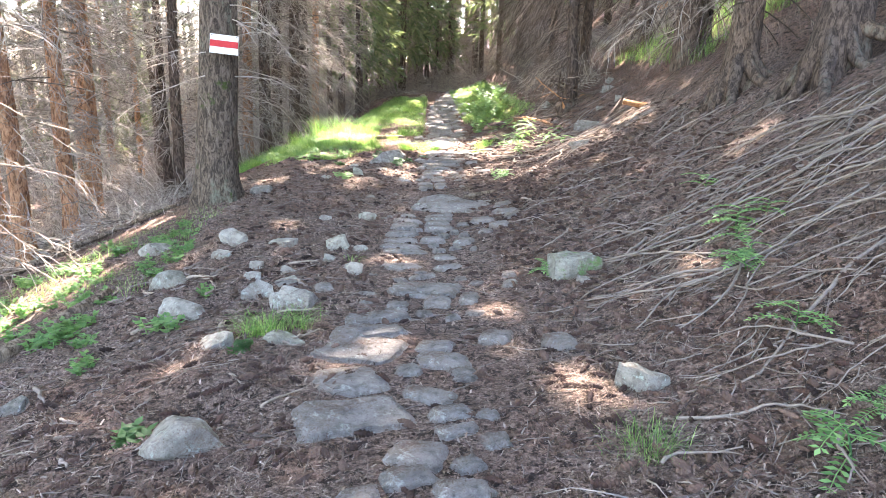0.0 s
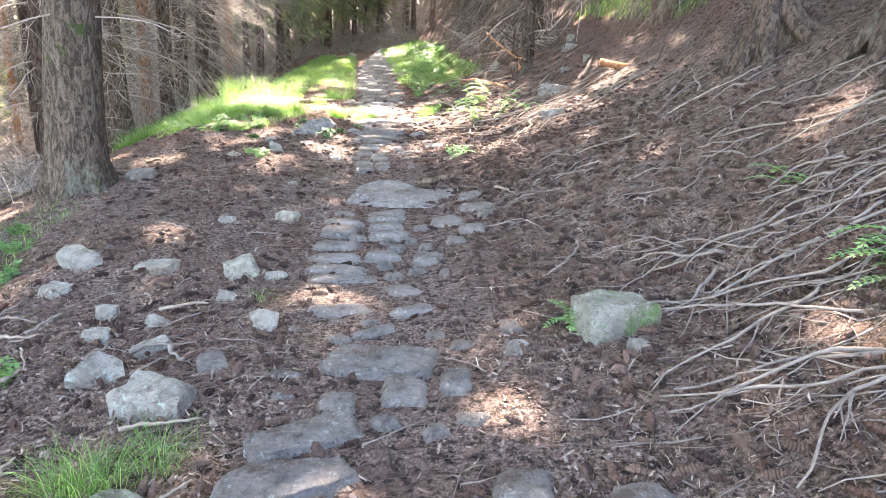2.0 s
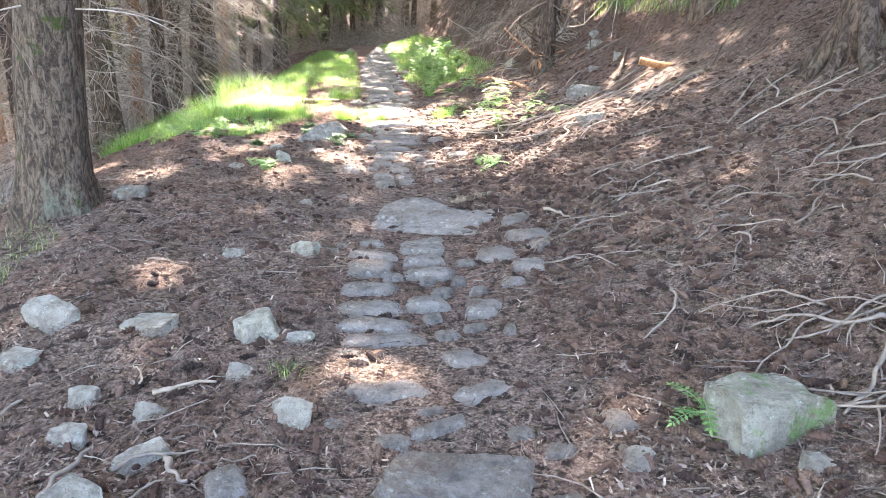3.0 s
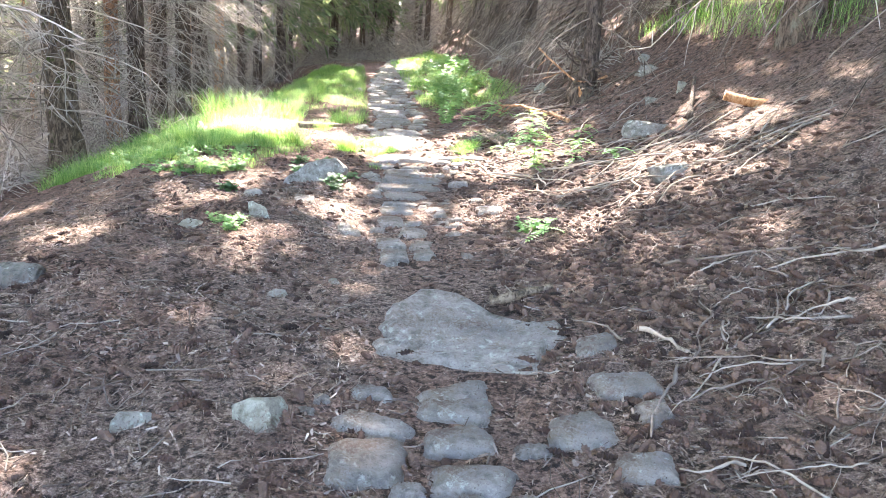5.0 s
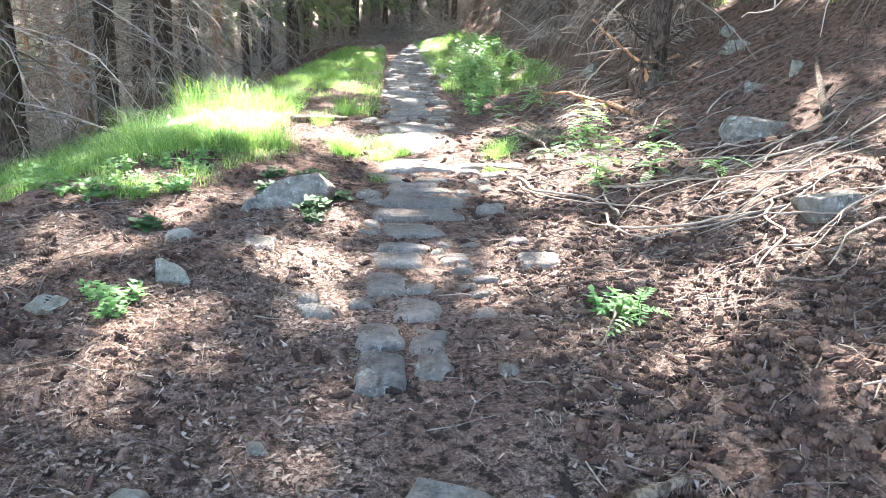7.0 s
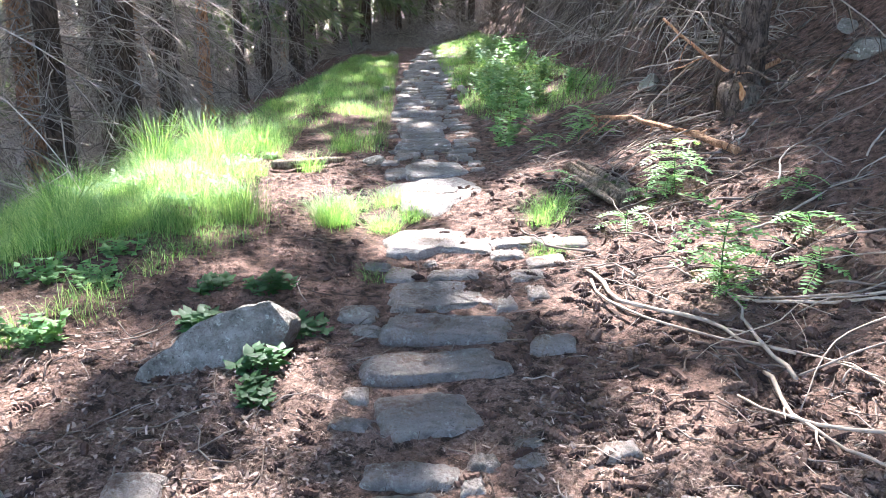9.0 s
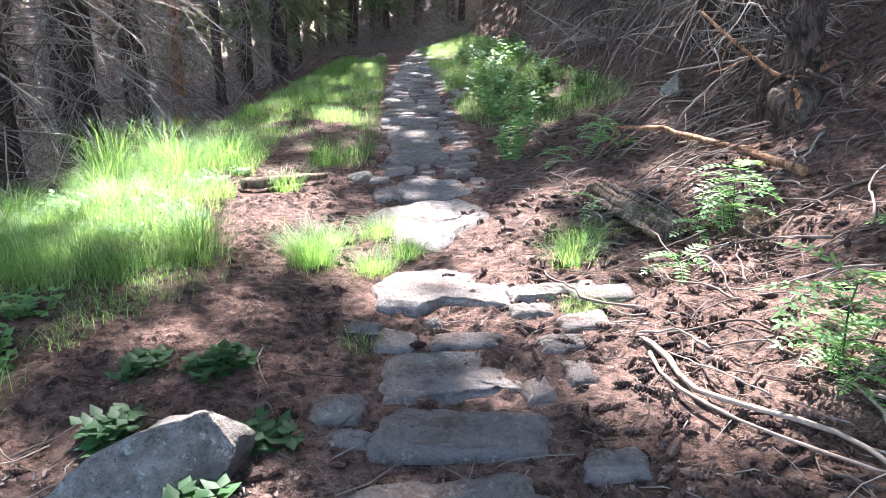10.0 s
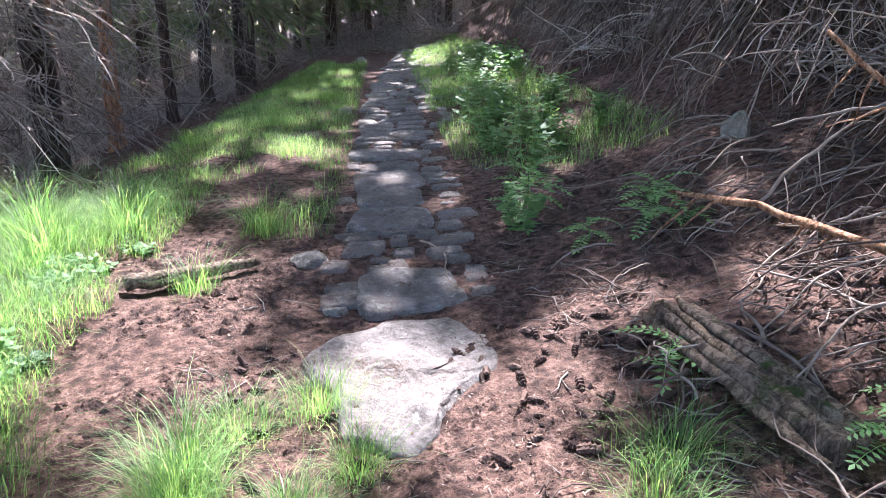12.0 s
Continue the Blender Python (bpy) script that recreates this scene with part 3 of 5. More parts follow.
# loose blades, put only where their shadow falls outside the SUNNY places
def canopy():
    rnd = np.random.default_rng(5)
    b = Build()
    s = np.array(TO_SUN)
    for k in range(13800):
        foot = np.array((rnd.uniform(-5.2, 7.2), rnd.uniform(-3.5, 31.0) if k < 11500 else rnd.uniform(-2.0, 10.0)))
        if foot[0] < -5.2 + 1.4 * lattice_noise(foot[1] * 0.7, 1.5, 6) or foot[0] > 7.2 - 1.6 * lattice_noise(foot[1] * 0.7, 7.5, 6) or foot[1] < -3.5 + 3.0 * lattice_noise(foot[0] * 0.8, 3.5, 6):
            continue
        h = rnd.uniform(15.0, 20.0)
        base = float(land(foot[:1], foot[1:])[0])
        p = np.array((foot[0], foot[1], base)) + s * (h / s[2])
        near = min(math.hypot((foot[0] - x) / w, (foot[1] - y) / l) for x, y, w, l in SUNNY)
        if near < 1.0 + rnd.uniform(-0.1, 0.3) or (foot[1] > 20 and rnd.random() < 0.12):
            continue
        for _ in range(3):
            d = rnd.normal(0, 1, 3)
            d /= np.linalg.norm(d)
            w = np.cross(d, rnd.normal(0, 1, 3))
            w *= 0.12 / (np.linalg.norm(w) + 1e-6)
            c = p + rnd.normal(0, 0.12, 3)
            b.add([c - d * 0.26, c + w, c + d * 0.26, c - w], [(0, 1, 2, 3)])
    # looser shading boughs, also unseen: both sides, behind, and where the way bends away
    n = 78000
    x, y = rnd.uniform(-32, 24, n), rnd.uniform(-22, 78, n)
    inner = (x > -5.0) & (x < 7.0) & (y > -3.0) & (y < 30.5)
    gaps = lattice_noise(x * 0.45, y * 0.45, 12) * 0.6 + lattice_noise(x * 1.3, y * 1.3, 13) * 0.4
    keep = ~inner & (gaps > np.where((x < -4) & (y < 40), 0.40, np.where(y > 31, 0.50, 0.22)))
    x, y = x[keep], y[keep]
    n = len(x)
    c = np.stack([x, y, land(x, y)], 1) + s * (rnd.uniform(15, 20, n) / s[2])[:, None]
    d = rnd.normal(0, 1, (n, 3))
    d /= np.linalg.norm(d, axis=1)[:, None]
    w = np.cross(d, rnd.normal(0, 1, (n, 3)))
    w *= 0.22 / (np.linalg.norm(w, axis=1)[:, None] + 1e-6)
    b.add(np.stack([c - d * 0.5, c + w, c + d * 0.5, c - w], 1).reshape(-1, 3), np.arange(4 * n).reshape(-1, 4).tolist())
    return b


tagged(new("canopy", canopy().mesh("canopy", NEEDLES)), "unseen green spruce boughs added high over the path as a sunshade", "canopy", kind="stuff")


# ---- loose stones ----
def stone_build(length, width, height, seed, block=0.0):
    """A rounded, chipped stone; block 1 is squarish with a flat top."""
    rnd = np.random.default_rng(seed)
    cuts = [(v / np.linalg.norm(v), rnd.uniform(0.40, 0.78)) for v in rnd.normal(0, 1, (12, 3))]
    if block:
        cuts = cuts[:5] + [(np.array(v, float), 0.60) for v in ((1, 0.1, 0), (-1, 0.05, 0.1), (-0.1, 1, 0), (0, -1, 0.1))] + [(np.array((0.05, 0, 1.0)), 0.45)]
    bm = bmesh.new()
    bmesh.ops.create_icosphere(bm, subdivisions=5 if max(length, width) > 0.15 else 4, radius=1)
    verts = np.array([v.co for v in bm.verts])
    faces = [tuple(v.index for v in f.verts) for f in bm.faces]
    bm.free()
    for n, d in cuts:
        over = np.clip(verts @ n - d, 0, None)
        verts = verts - over[:, None] * n * 0.97
    verts = np.array([v + np.array(noise.noise_vector(Vector(v * 2.2) + Vector((seed, 0, 0)))) * 0.07 + np.array(noise.noise_vector(Vector(v * 6) + Vector((0, seed, 0)))) * 0.022
                      + np.array(noise.noise_vector(Vector(v * 17) + Vector((0, 0, seed)))) * 0.009 for v in verts])
    verts[:, 2] = np.where(verts[:, 2] < -0.35, -0.35 + (verts[:, 2] + 0.35) * 0.3, verts[:, 2])
    span = np.ptp(verts, axis=0)
    top = verts[:, 2].max()
    verts *= (length / span[0], width / span[1], height / top)
    b = Build()
    b.add(verts, faces)
    return b


ROCK_KINDS = {
    "g": (ALGAE_ROCK, 1.0, "grey boulder with a bright green algae patch", "stone"),
    "p": (PALE_ROCK, 0.0, "pale grey rounded stone bedded in needles", "stone"),
    "a": (PALE_ROCK, 0.0, "pale angular chipped stone on the litter", "stone"),
    "b": (PALE_ROCK, 1.0, "squarish pale grey stone block beside the path", "stone"),
    "m": (MOSSY_ROCK, 0.0, "mossy lichen-spotted grey stone on the litter", "stone"),
    "d": (DARK_ROCK, 0.0, "dark weathered stone half sunk in soil", "stone"),
    "D": (DARK_ROCK, 0.0, "large rough dark stone with pale lichen", "stone"),
}
stone_seed = [400]


def rock(x, y, length, width, height, kind, turn=None):
    stone_seed[0] += 1
    rnd = np.random.default_rng(stone_seed[0])
    mat, block, label, category = ROCK_KINDS[kind]
    me = stone_build(length, width, height * 0.95, stone_seed[0], block).mesh("stone", mat)
    me.set_sharp_from_angle(angle=radians(26))
    ob = new("stone", me)
    a = rnd.uniform(-25, 25) if turn is None else turn
    sunk = 0.35 if x > 2.2 else 0.1
    ob.matrix_world = pose(x, y, gz(x, y) - sunk * height, rnd.uniform(-6, 6), rnd.uniform(-6, 6), a)
    return tagged(ob, label, category, "loose stones by the path")


rock(-1.28, 3.06, 0.46, 0.34, 0.16, "p")
rock(1.02, 3.40, 0.29, 0.22, 0.17, "a")
rock(-1.16, 5.11, 0.35, 0.26, 0.16, "b")
rock(-1.08, 4.35, 0.32, 0.24, 0.10, "m")
rock(-1.54, 4.38, 0.25, 0.19, 0.13, "p")
rock(-2.05, 5.11, 0.39, 0.30, 0.13, "p")
rock(-2.42, 5.98, 0.38, 0.28, 0.17, "m")
rock(-1.55, 5.49, 0.28, 0.21, 0.14, "a")
rock(-2.12, 6.96, 0.29, 0.22, 0.18, "a")
rock(-1.03, 6.74, 0.31, 0.23, 0.13, "m")
rock(-0.81, 5.91, 0.20, 0.15, 0.11, "a")
rock(-0.84, 6.67, 0.17, 0.13, 0.06, "p")
rock(-1.60, 6.85, 0.28, 0.21, 0.08, "b")
rock(-3.05, 7.29, 0.46, 0.34, 0.13, "p")
rock(-1.34, 5.75, 0.22, 0.16, 0.06, "p")
rock(-2.18, 6.61, 0.22, 0.17, 0.06, "b")
rock(-1.08, 6.31, 0.16, 0.12, 0.06, "p")
rock(-2.46, 9.61, 0.32, 0.24, 0.12, "d")
rock(-0.87, 8.10, 0.27, 0.20, 0.09, "m")
rock(-2.54, 3.70, 0.20, 0.15, 0.09, "d")
rock(-1.68, 5.92, 0.15, 0.11, 0.07, "b")
rock(0.55, 5.47, 0.13, 0.10, 0.05, "p")
rock(1.09, 5.22, 0.12, 0.09, 0.06, "b")
rock(-1.40, 6.06, 0.16, 0.12, 0.07, "p")
rock(-1.73, 6.19, 0.15, 0.11, 0.08, "b")
rock(-1.37, 8.08, 0.17, 0.13, 0.08, "p")
rock(-1.32, 11.29, 0.20, 0.15, 0.13, "m")
rock(-1.43, 11.91, 0.19, 0.14, 0.09, "p")
rock(-1.78, 10.89, 0.24, 0.18, 0.07, "m")
rock(-0.95, 9.60, 0.14, 0.10, 0.05, "p")
rock(-0.56, 11.08, 0.17, 0.13, 0.06, "p")
rock(3.84, 15.86, 0.36, 0.27, 0.15, "d")
rock(2.41, 11.40, 0.47, 0.35, 0.14, "d")
rock(-0.62, 9.89, 0.12, 0.09, 0.05, "d")
rock(3.64, 14.23, 0.24, 0.18, 0.16, "m")
rock(3.32, 14.38, 0.20, 0.15, 0.13, "d")
rock(3.86, 16.03, 0.37, 0.28, 0.14, "d")
rock(4.10, 16.63, 0.30, 0.23, 0.10, "d")
rock(-0.35, 13.53, 0.19, 0.14, 0.08, "p")
rock(0.34, 13.24, 0.06, 0.04, 0.05, "p")
rock(-0.43, 17.79, 0.29, 0.22, 0.10, "D")
rock(-0.51, 24.94, 0.28, 0.21, 0.14, "p")
rock(-0.50, 36.33, 0.58, 0.43, 0.19, "p")
rock(-0.19, 16.94, 0.15, 0.11, 0.05, "a")
rock(-0.87, 13.1, 0.80, 0.46, 0.27, "D", 34)
rock(2.9, 18.5, 0.34, 0.3, 0.3, "m", 10)
rock(2.95, 13.45, 0.66, 0.55, 0.18, "d", -15)
rock(1.06, 5.52, 0.42, 0.34, 0.2, "g", 8)


# ---- twigs, sticks and logs ----
def stick_build(points, r0, r1, sides=6, seed=0):
    rnd = np.random.default_rng(seed)
    n = len(points)
    b = Build()
    rad = np.linspace(r0, r1, n)[:, None] * (1 + rnd.normal(0, 0.12, (n, 1)) + rnd.normal(0, 0.10, (n, sides)))
    b.tube(points, rad, sides)
    return b


stick_seed = [900]
bank_litter, leaning_litter = Build(), Build()


def stick(x0, y0, x1, y1, r=0.014, mat=None, label="grey weathered fallen branch on the litter", forks=2, lift=0.0, name="fallen_branch", into=None):
    stick_seed[0] += 1
    rnd = np.random.default_rng(stick_seed[0])
    n = 13
    f = np.linspace(0, 1, n)
    dx, dy = x1 - x0, y1 - y0
    size = math.hypot(dx, dy)
    sway = size * (0.3 if name == "log" or r > 0.035 else 1.0) * (rnd.normal(0, 0.065) * np.sin(math.pi * f) + rnd.normal(0, 0.035) * np.sin(2 * math.pi * f) + rnd.normal(0, 0.022) * np.sin(4 * math.pi * f) + np.cumsum(rnd.normal(0, 0.008, n)))
    px, py = x0 + dx * f - dy / size * sway, y0 + dy * f + dx / size * sway
    pz = land(px, py) + 0.02 + r * 0.6 + lift * f * (1 - f) * 4 + np.abs(rnd.normal(0, 0.006, n))
    pz = np.maximum(pz, ground_at(px, py) + r * 0.3)
    p = np.stack([px, py, pz], 1) - (x0, y0, pz[0])
    if into is not None:
        into.tube(p + (x0, y0, pz[0]), np.linspace(r, r * 0.45, n) * (1 + rnd.normal(0, 0.15, n)), 6)
        for _ in range(forks):
            k = rnd.integers(2, n - 1)
            side = p[k] - p[k - 1]
            side = side / (np.linalg.norm(side) + 1e-9) + rnd.normal(0, 0.5, 3) * (1, 1, 0.3)
            into.tube(wander(p[k] + (x0, y0, pz[0]), side, size * rnd.uniform(0.15, 0.35), 4, 0.15, 0.15, rnd), np.linspace(r * 0.5, r * 0.2, 5), 5)
        return None
    ob = tagged(new(name), label, "branch" if name == "fallen_branch" else "log", "fallen branches on the bank" if name == "fallen_branch" else "")
    ob.matrix_world = pose(x0, y0, pz[0])
    part("stem", stick_build(p, r, r * 0.45, 7, stick_seed[0]), mat or STICK, ob)
    for _ in range(forks):
        k = rnd.integers(2, n - 1)
        h = (p[k] - p[k - 1]) / (np.linalg.norm(p[k] - p[k - 1]) + 1e-9)
        side = h + np.array((-h[1], h[0], 0)) * rnd.choice((-1, 1)) * rnd.uniform(0.5, 1.0) + (0, 0, 0.08)
        q = wander(p[k], side, size * rnd.uniform(0.15, 0.35), 4, 0.15, 0.1, rnd)
        b = Build()
        b.tube(q, np.linspace(r * 0.5, r * 0.2, 5), 5)
        part("side_twig", b, mat or STICK, ob)
    return ob


for x0, y0, x1, y1, r in ((2.48, 3.83, 1.39, 3.12, 0.018), (3.61, 5.58, 2.51, 7.53, 0.022), (3.46, 5.33, 1.29, 5.55, 0.017), (3.04, 4.65, 2.12, 5.52, 0.015), (3.12, 5.24, 1.58, 5.94, 0.016),
                          (2.74, 4.97, 1.69, 5.05, 0.012), (2.59, 3.90, 1.46, 4.25, 0.012), (1.71, 5.73, 1.32, 5.42, 0.016), (3.32, 5.10, 2.53, 6.09, 0.02), (1.55, 2.52, 1.41, 2.24, 0.011),
                          (1.05, 2.96, 1.59, 2.68, 0.013), (0.87, 2.62, 1.21, 2.64, 0.011)):
    stick(x0, y0, x1, y1, r * 0.75)
for k in range(110):
    x, y = rng.uniform(1.4, 3.5), rng.uniform(3.0, 6.3) if k < 80 else rng.uniform(6.0, 8.6)
    a = radians(rng.normal(170, 36))
    size = rng.uniform(0.35, 1.3) if k < 80 else rng.uniform(0.2, 0.6)
    stick(x + 0.3, y, max(1.0, x + 0.3 + math.cos(a) * size), y + math.sin(a) * size, rng.uniform(0.004, 0.0115), forks=int(rng.integers(2, 5)), lift=rng.uniform(0, 0.09))
for _ in range(60):
    x, y = rng.uniform(0.9, 3.4), rng.uniform(7.5, 16.5)
    a, size = rng.uniform(0, 6.28), rng.uniform(0.3, 1.0)
    stick(max(0.75, x), y, max(0.75, x + math.cos(a) * size), y + math.sin(a) * size, rng.uniform(0.005, 0.011), forks=int(rng.integers(0, 3)), lift=rng.uniform(0, 0.04), into=bank_litter)
for _ in range(34):
    x, y = rng.uniform(1.0, 2.1), rng.uniform(6.6, 9.0)
    a, size = rng.uniform(0, 6.28), rng.uniform(0.25, 0.75)
    stick(x, y, max(0.9, x + math.cos(a) * size), y + math.sin(a) * size, rng.uniform(0.004, 0.009), forks=2, lift=rng.uniform(0.0, 0.05), into=bank_litter)
for _ in range(70):
    x, y = rng.uniform(1.2, 3.2), rng.uniform(13.2, 17.5)
    a, size = rng.normal(2.4, 0.9), rng.uniform(0.25, 0.9)
    stick(x, y, max(1.1, x + math.cos(a) * size), y + math.sin(a) * size, rng.uniform(0.004, 0.009), forks=2, lift=rng.uniform(0.0, 0.08), into=bank_litter)
for _ in range(42):
    x, y = rng.uniform(2.0, 3.7), rng.uniform(10.9, 13.3)
    a, size = rng.normal(3.3, 0.5), rng.uniform(0.3, 1.3)
    stick(x, y, max(1.2, x + math.cos(a) * size), y + math.sin(a) * size, rng.uniform(0.004, 0.011), PALE_STICK if rng.random() < 0.3 else STICK, "dry stick in a heap below the sawn log", int(rng.integers(0, 3)), rng.uniform(0.0, 0.12))
for _ in range(90):
    x, y = rng.uniform(2.3, 3.8), rng.uniform(15.4, 18.8)
    size = rng.uniform(0.4, 1.1)
    a = rng.normal(3.6, 0.6)
    stick(x, y, x + math.cos(a) * size, y + math.sin(a) * size, rng.uniform(0.004, 0.010), forks=3, lift=rng.uniform(0.02, 0.17), into=leaning_litter)
tagged(new("branch_litter", bank_litter.mesh("branch_litter", STICK)), "grey fallen branches strewn over the bank", "branches", kind="stuff")
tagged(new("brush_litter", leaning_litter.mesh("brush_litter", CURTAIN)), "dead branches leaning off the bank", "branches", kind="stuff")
for x0, y0, x1, y1, r in ((1.02, 13.95, 1.60, 12.59, 0.02), (1.47, 12.40, 1.56, 13.55, 0.014), (1.01, 13.78, 1.77, 12.20, 0.012), (1.39, 12.49, 1.50, 11.78, 0.014), (2.95, 12.41, 1.57, 13.18, 0.015),
                          (1.56, 13.23, 3.04, 12.06, 0.012), (0.36, 18.02, 0.52, 17.06, 0.01), (1.05, 8.77, 1.17, 8.43, 0.018), (3.2, 12.9, 2.1, 12.3, 0.012), (3.4, 12.4, 2.2, 12.1, 0.012)):
    stick(x0, y0, x1, y1, r * 0.75, PALE_STICK, "bleached fallen branch lying on the litter")
for _ in range(46):
    x, y = rng.uniform(-3.0, -1.0), rng.uniform(2.7, 6.4)
    a, size = rng.normal(0.2, 0.9), rng.uniform(0.1, 0.36)
    stick(x, y, x + math.cos(a) * size, y + math.sin(a) * size, rng.uniform(0.006, 0.014), PALE_STICK if rng.random() < 0.5 else STICK, "short broken stick among the stones", 0)
stick(-3.42, 4.1, -2.98, 5.95, 0.075, ROTTEN, "old rotting log on the litter", 0, name="log")
stick(-6.19, 9.51, -4.0, 11.0, 0.06, ROTTEN, "long grey rotting log at the slope's edge", 1, name="log")
stick(-3.37, 13.6, -2.17, 12.89, 0.045, ROTTEN, "short rotting log at the grass edge", 0, name="log")
stick(-1.46, 17.26, -0.74, 17.67, 0.06, ROTTEN, "old timber edging sunk in the path verge", 0, name="log")
stick(0.35, 9.39, 0.78, 9.54, 0.035, ROTTEN, "short rotten branch beside the big paving stone", 0, name="log")
stick(3.15, 12.9, 3.75, 14.2, 0.04, DARK_BARK, "bare root running down the bank", 1, name="log")


def split_log(x0, y0, x1, y1, wide):
    """A half-rotted trunk, split along its length into splintered staves."""
    ob = tagged(new("log"), "split mossy rotten log beside the path", "log")
    z = float(land(np.array([x0]), np.array([y0]))[0])
    ob.matrix_world = pose(x0, y0, z)
    rnd = np.random.default_rng(88)
    d = np.array((x1 - x0, y1 - y0))
    size = np.linalg.norm(d)
    d, side = d / size, np.array((-d[1], d[0])) / size
    for k, off in enumerate(np.linspace(-wide, wide, 6)):
        f = np.linspace(rnd.uniform(0, 0.12), rnd.uniform(0.8, 1.0), 12)
        px = x0 + d[0] * f * size + side[0] * (off + rnd.normal(0, 0.004, 12).cumsum())
        py = y0 + d[1] * f * size + side[1] * (off + rnd.normal(0, 0.004, 12).cumsum())
        pz = land(px, py) - z + 0.02 + 0.09 * math.cos(off / wide * 1.3) * (1 - 0.3 * f) + rnd.normal(0, 0.004, 12)
        b = Build()
        b.tube(np.stack([px - x0, py - y0, pz], 1), rnd.uniform(0.022, 0.034) * (1 - 0.5 * np.abs(2 * f - 1) ** 3)[:, None] * (1 + rnd.normal(0, 0.16, (12, 7))), 7)
        part("stave", b, ROTTEN, ob)
    b = Build()
    f = np.linspace(0.02, 0.9, 10)
    px, py = x0 + d[0] * f * size, y0 + d[1] * f * size
    b.tube(np.stack([px - x0, py - y0, land(px, py) - z + 0.02], 1), np.full((10, 8), wide * 0.75) * (1 + rnd.normal(0, 0.08, (10, 8))), 8)
    part("core", b, ROTTEN, ob)


split_log(1.46, 16.35, 1.62, 14.95, 0.1)


def cut_log(x, y):
    ob = tagged(new("log"), "sawn orange log with a pale cut end on the bank", "log")
    z = float(land(np.array([x]), np.array([y]))[0])
    ob.matrix_world = pose(x, y, z + 0.12, 0, 0, 0)
    p = np.array([(-0.05, 0.02, 0.10), (0.18, -0.09, 0.06), (0.42, -0.2, 0.04), (0.68, -0.33, 0.06)])
    part("bark", stick_build(p, 0.055, 0.062, 14, 5), ORANGE_WOOD, ob)
    b = Build()
    d = (p[0] - p[1]) / np.linalg.norm(p[0] - p[1])
    b.tube([p[0] - d * 0.005, p[0] + d * 0.004], (0.051, 0.05), 14)
    part("cut_end", b, CUT_WOOD, ob, "pale sawn wood")
    return ob


cut_log(3.3, 12.4)


def stump():
    """The torn root plate with bare roots reaching over the path's bank."""
    ob = tagged(new("root_plate"), "torn root plate with bare crooked roots and orange wood", "tree stump")
    x, y = 2.95, 16.35
    z = float(land(np.array([x]), np.array([y]))[0])
    ob.matrix_world = pose(x, y, z)
    part("body", stone_build(0.42, 0.38, 0.3, 77, 0.0), DARK_BARK, ob)
    b = Build()
    b.add(stone_build(0.1, 0.08, 0.12, 78).v[0] + (-0.05, -0.14, 0.14), stone_build(0.1, 0.08, 0.12, 78).f)
    part("torn_wood", b, ORANGE_WOOD, ob, "fresh orange torn wood")
    rnd = np.random.default_rng(3)
    for k in range(11):
        a = rnd.uniform(0, 6.28)
        p = wander((0.1 * math.cos(a), 0.1 * math.sin(a) - 0.1, rnd.uniform(0.2, 0.7)), (math.cos(a), math.sin(a) - 0.3, rnd.uniform(-0.3, 0.6)), rnd.uniform(0.35, 0.9), 8, 0.6, 0.2, rnd)
        b = Build()
        b.tube(p, np.linspace(rnd.uniform(0.012, 0.028), 0.005, 9), 6)
        part("root", b, DARK_BARK, ob)


stump()


def bare_branch(label, points, r, twigs, seed, mat):
    """A crooked dead branch through the given points, with short side twigs."""
    rnd = np.random.default_rng(seed)
    p = np.array(points, float)
    f = np.linspace(0, len(p) - 1, 16)
    p = np.stack([np.interp(f, range(len(p)), p[:, k]) for k in range(3)], 1)
    for _ in range(2):
        p[1:-1] = p[1:-1] * 0.5 + (p[:-2] + p[2:]) * 0.25
    p[1:-1] += rnd.normal(0, 0.006, (14, 3))
    base = p[0].copy()
    ob = tagged(new("dead_branch"), label, "branch", "dead branches by the root plate")
    ob.matrix_world = pose(*base)
    part("stem", stick_build(p - base, r, r * 0.4, 8, seed), mat, ob)
    for _ in range(twigs):
        k = int(rnd.integers(3, 15))
        d = p[k] - p[k - 1]
        d = d / (np.linalg.norm(d) + 1e-9) * 0.6 + rnd.normal(0, 0.5, 3) + (0, 0, -0.5)
        b = Build()
        b.tube(wander(p[k] - base, d, rnd.uniform(0.12, 0.4), 5, 0.5, 0.15, rnd), np.linspace(r * 0.35, r * 0.1, 6), 5)
        part("side_twig", b, mat, ob)
    return ob


bare_branch("bleached dead branch leaning on the torn roots", [(2.3, 17.15, 0.36), (2.45, 17.0, 0.72), (2.73, 16.6, 1.2)], 0.014, 4, 501, PALE_STICK)
bare_branch("thick crooked root arching out of the bank", [(3.5, 16.75, 1.1), (3.2, 16.6, 1.0), (2.95, 16.55, 0.97), (2.6, 16.6, 1.2), (2.3, 16.7, 1.45)], 0.026, 5, 502, BROWN_BARK)
bare_branch("dry branch sticking out of the torn roots", [(2.95, 16.6, 1.15), (2.55, 16.6, 1.1), (2.05, 16.62, 0.98)], 0.012, 5, 503, STICK)
bare_branch("thin pale branch across the torn roots", [(3.45, 16.7, 1.3), (2.8, 16.6, 1.5), (2.12, 16.6, 1.56)], 0.008, 6, 504, PALE_STICK)
bare_branch("broken dark stem standing in the root plate", [(2.85, 16.62, 0.55), (2.84, 16.6, 1.2), (2.88, 16.62, 1.75)], 0.034, 3, 505, DARK_BARK)
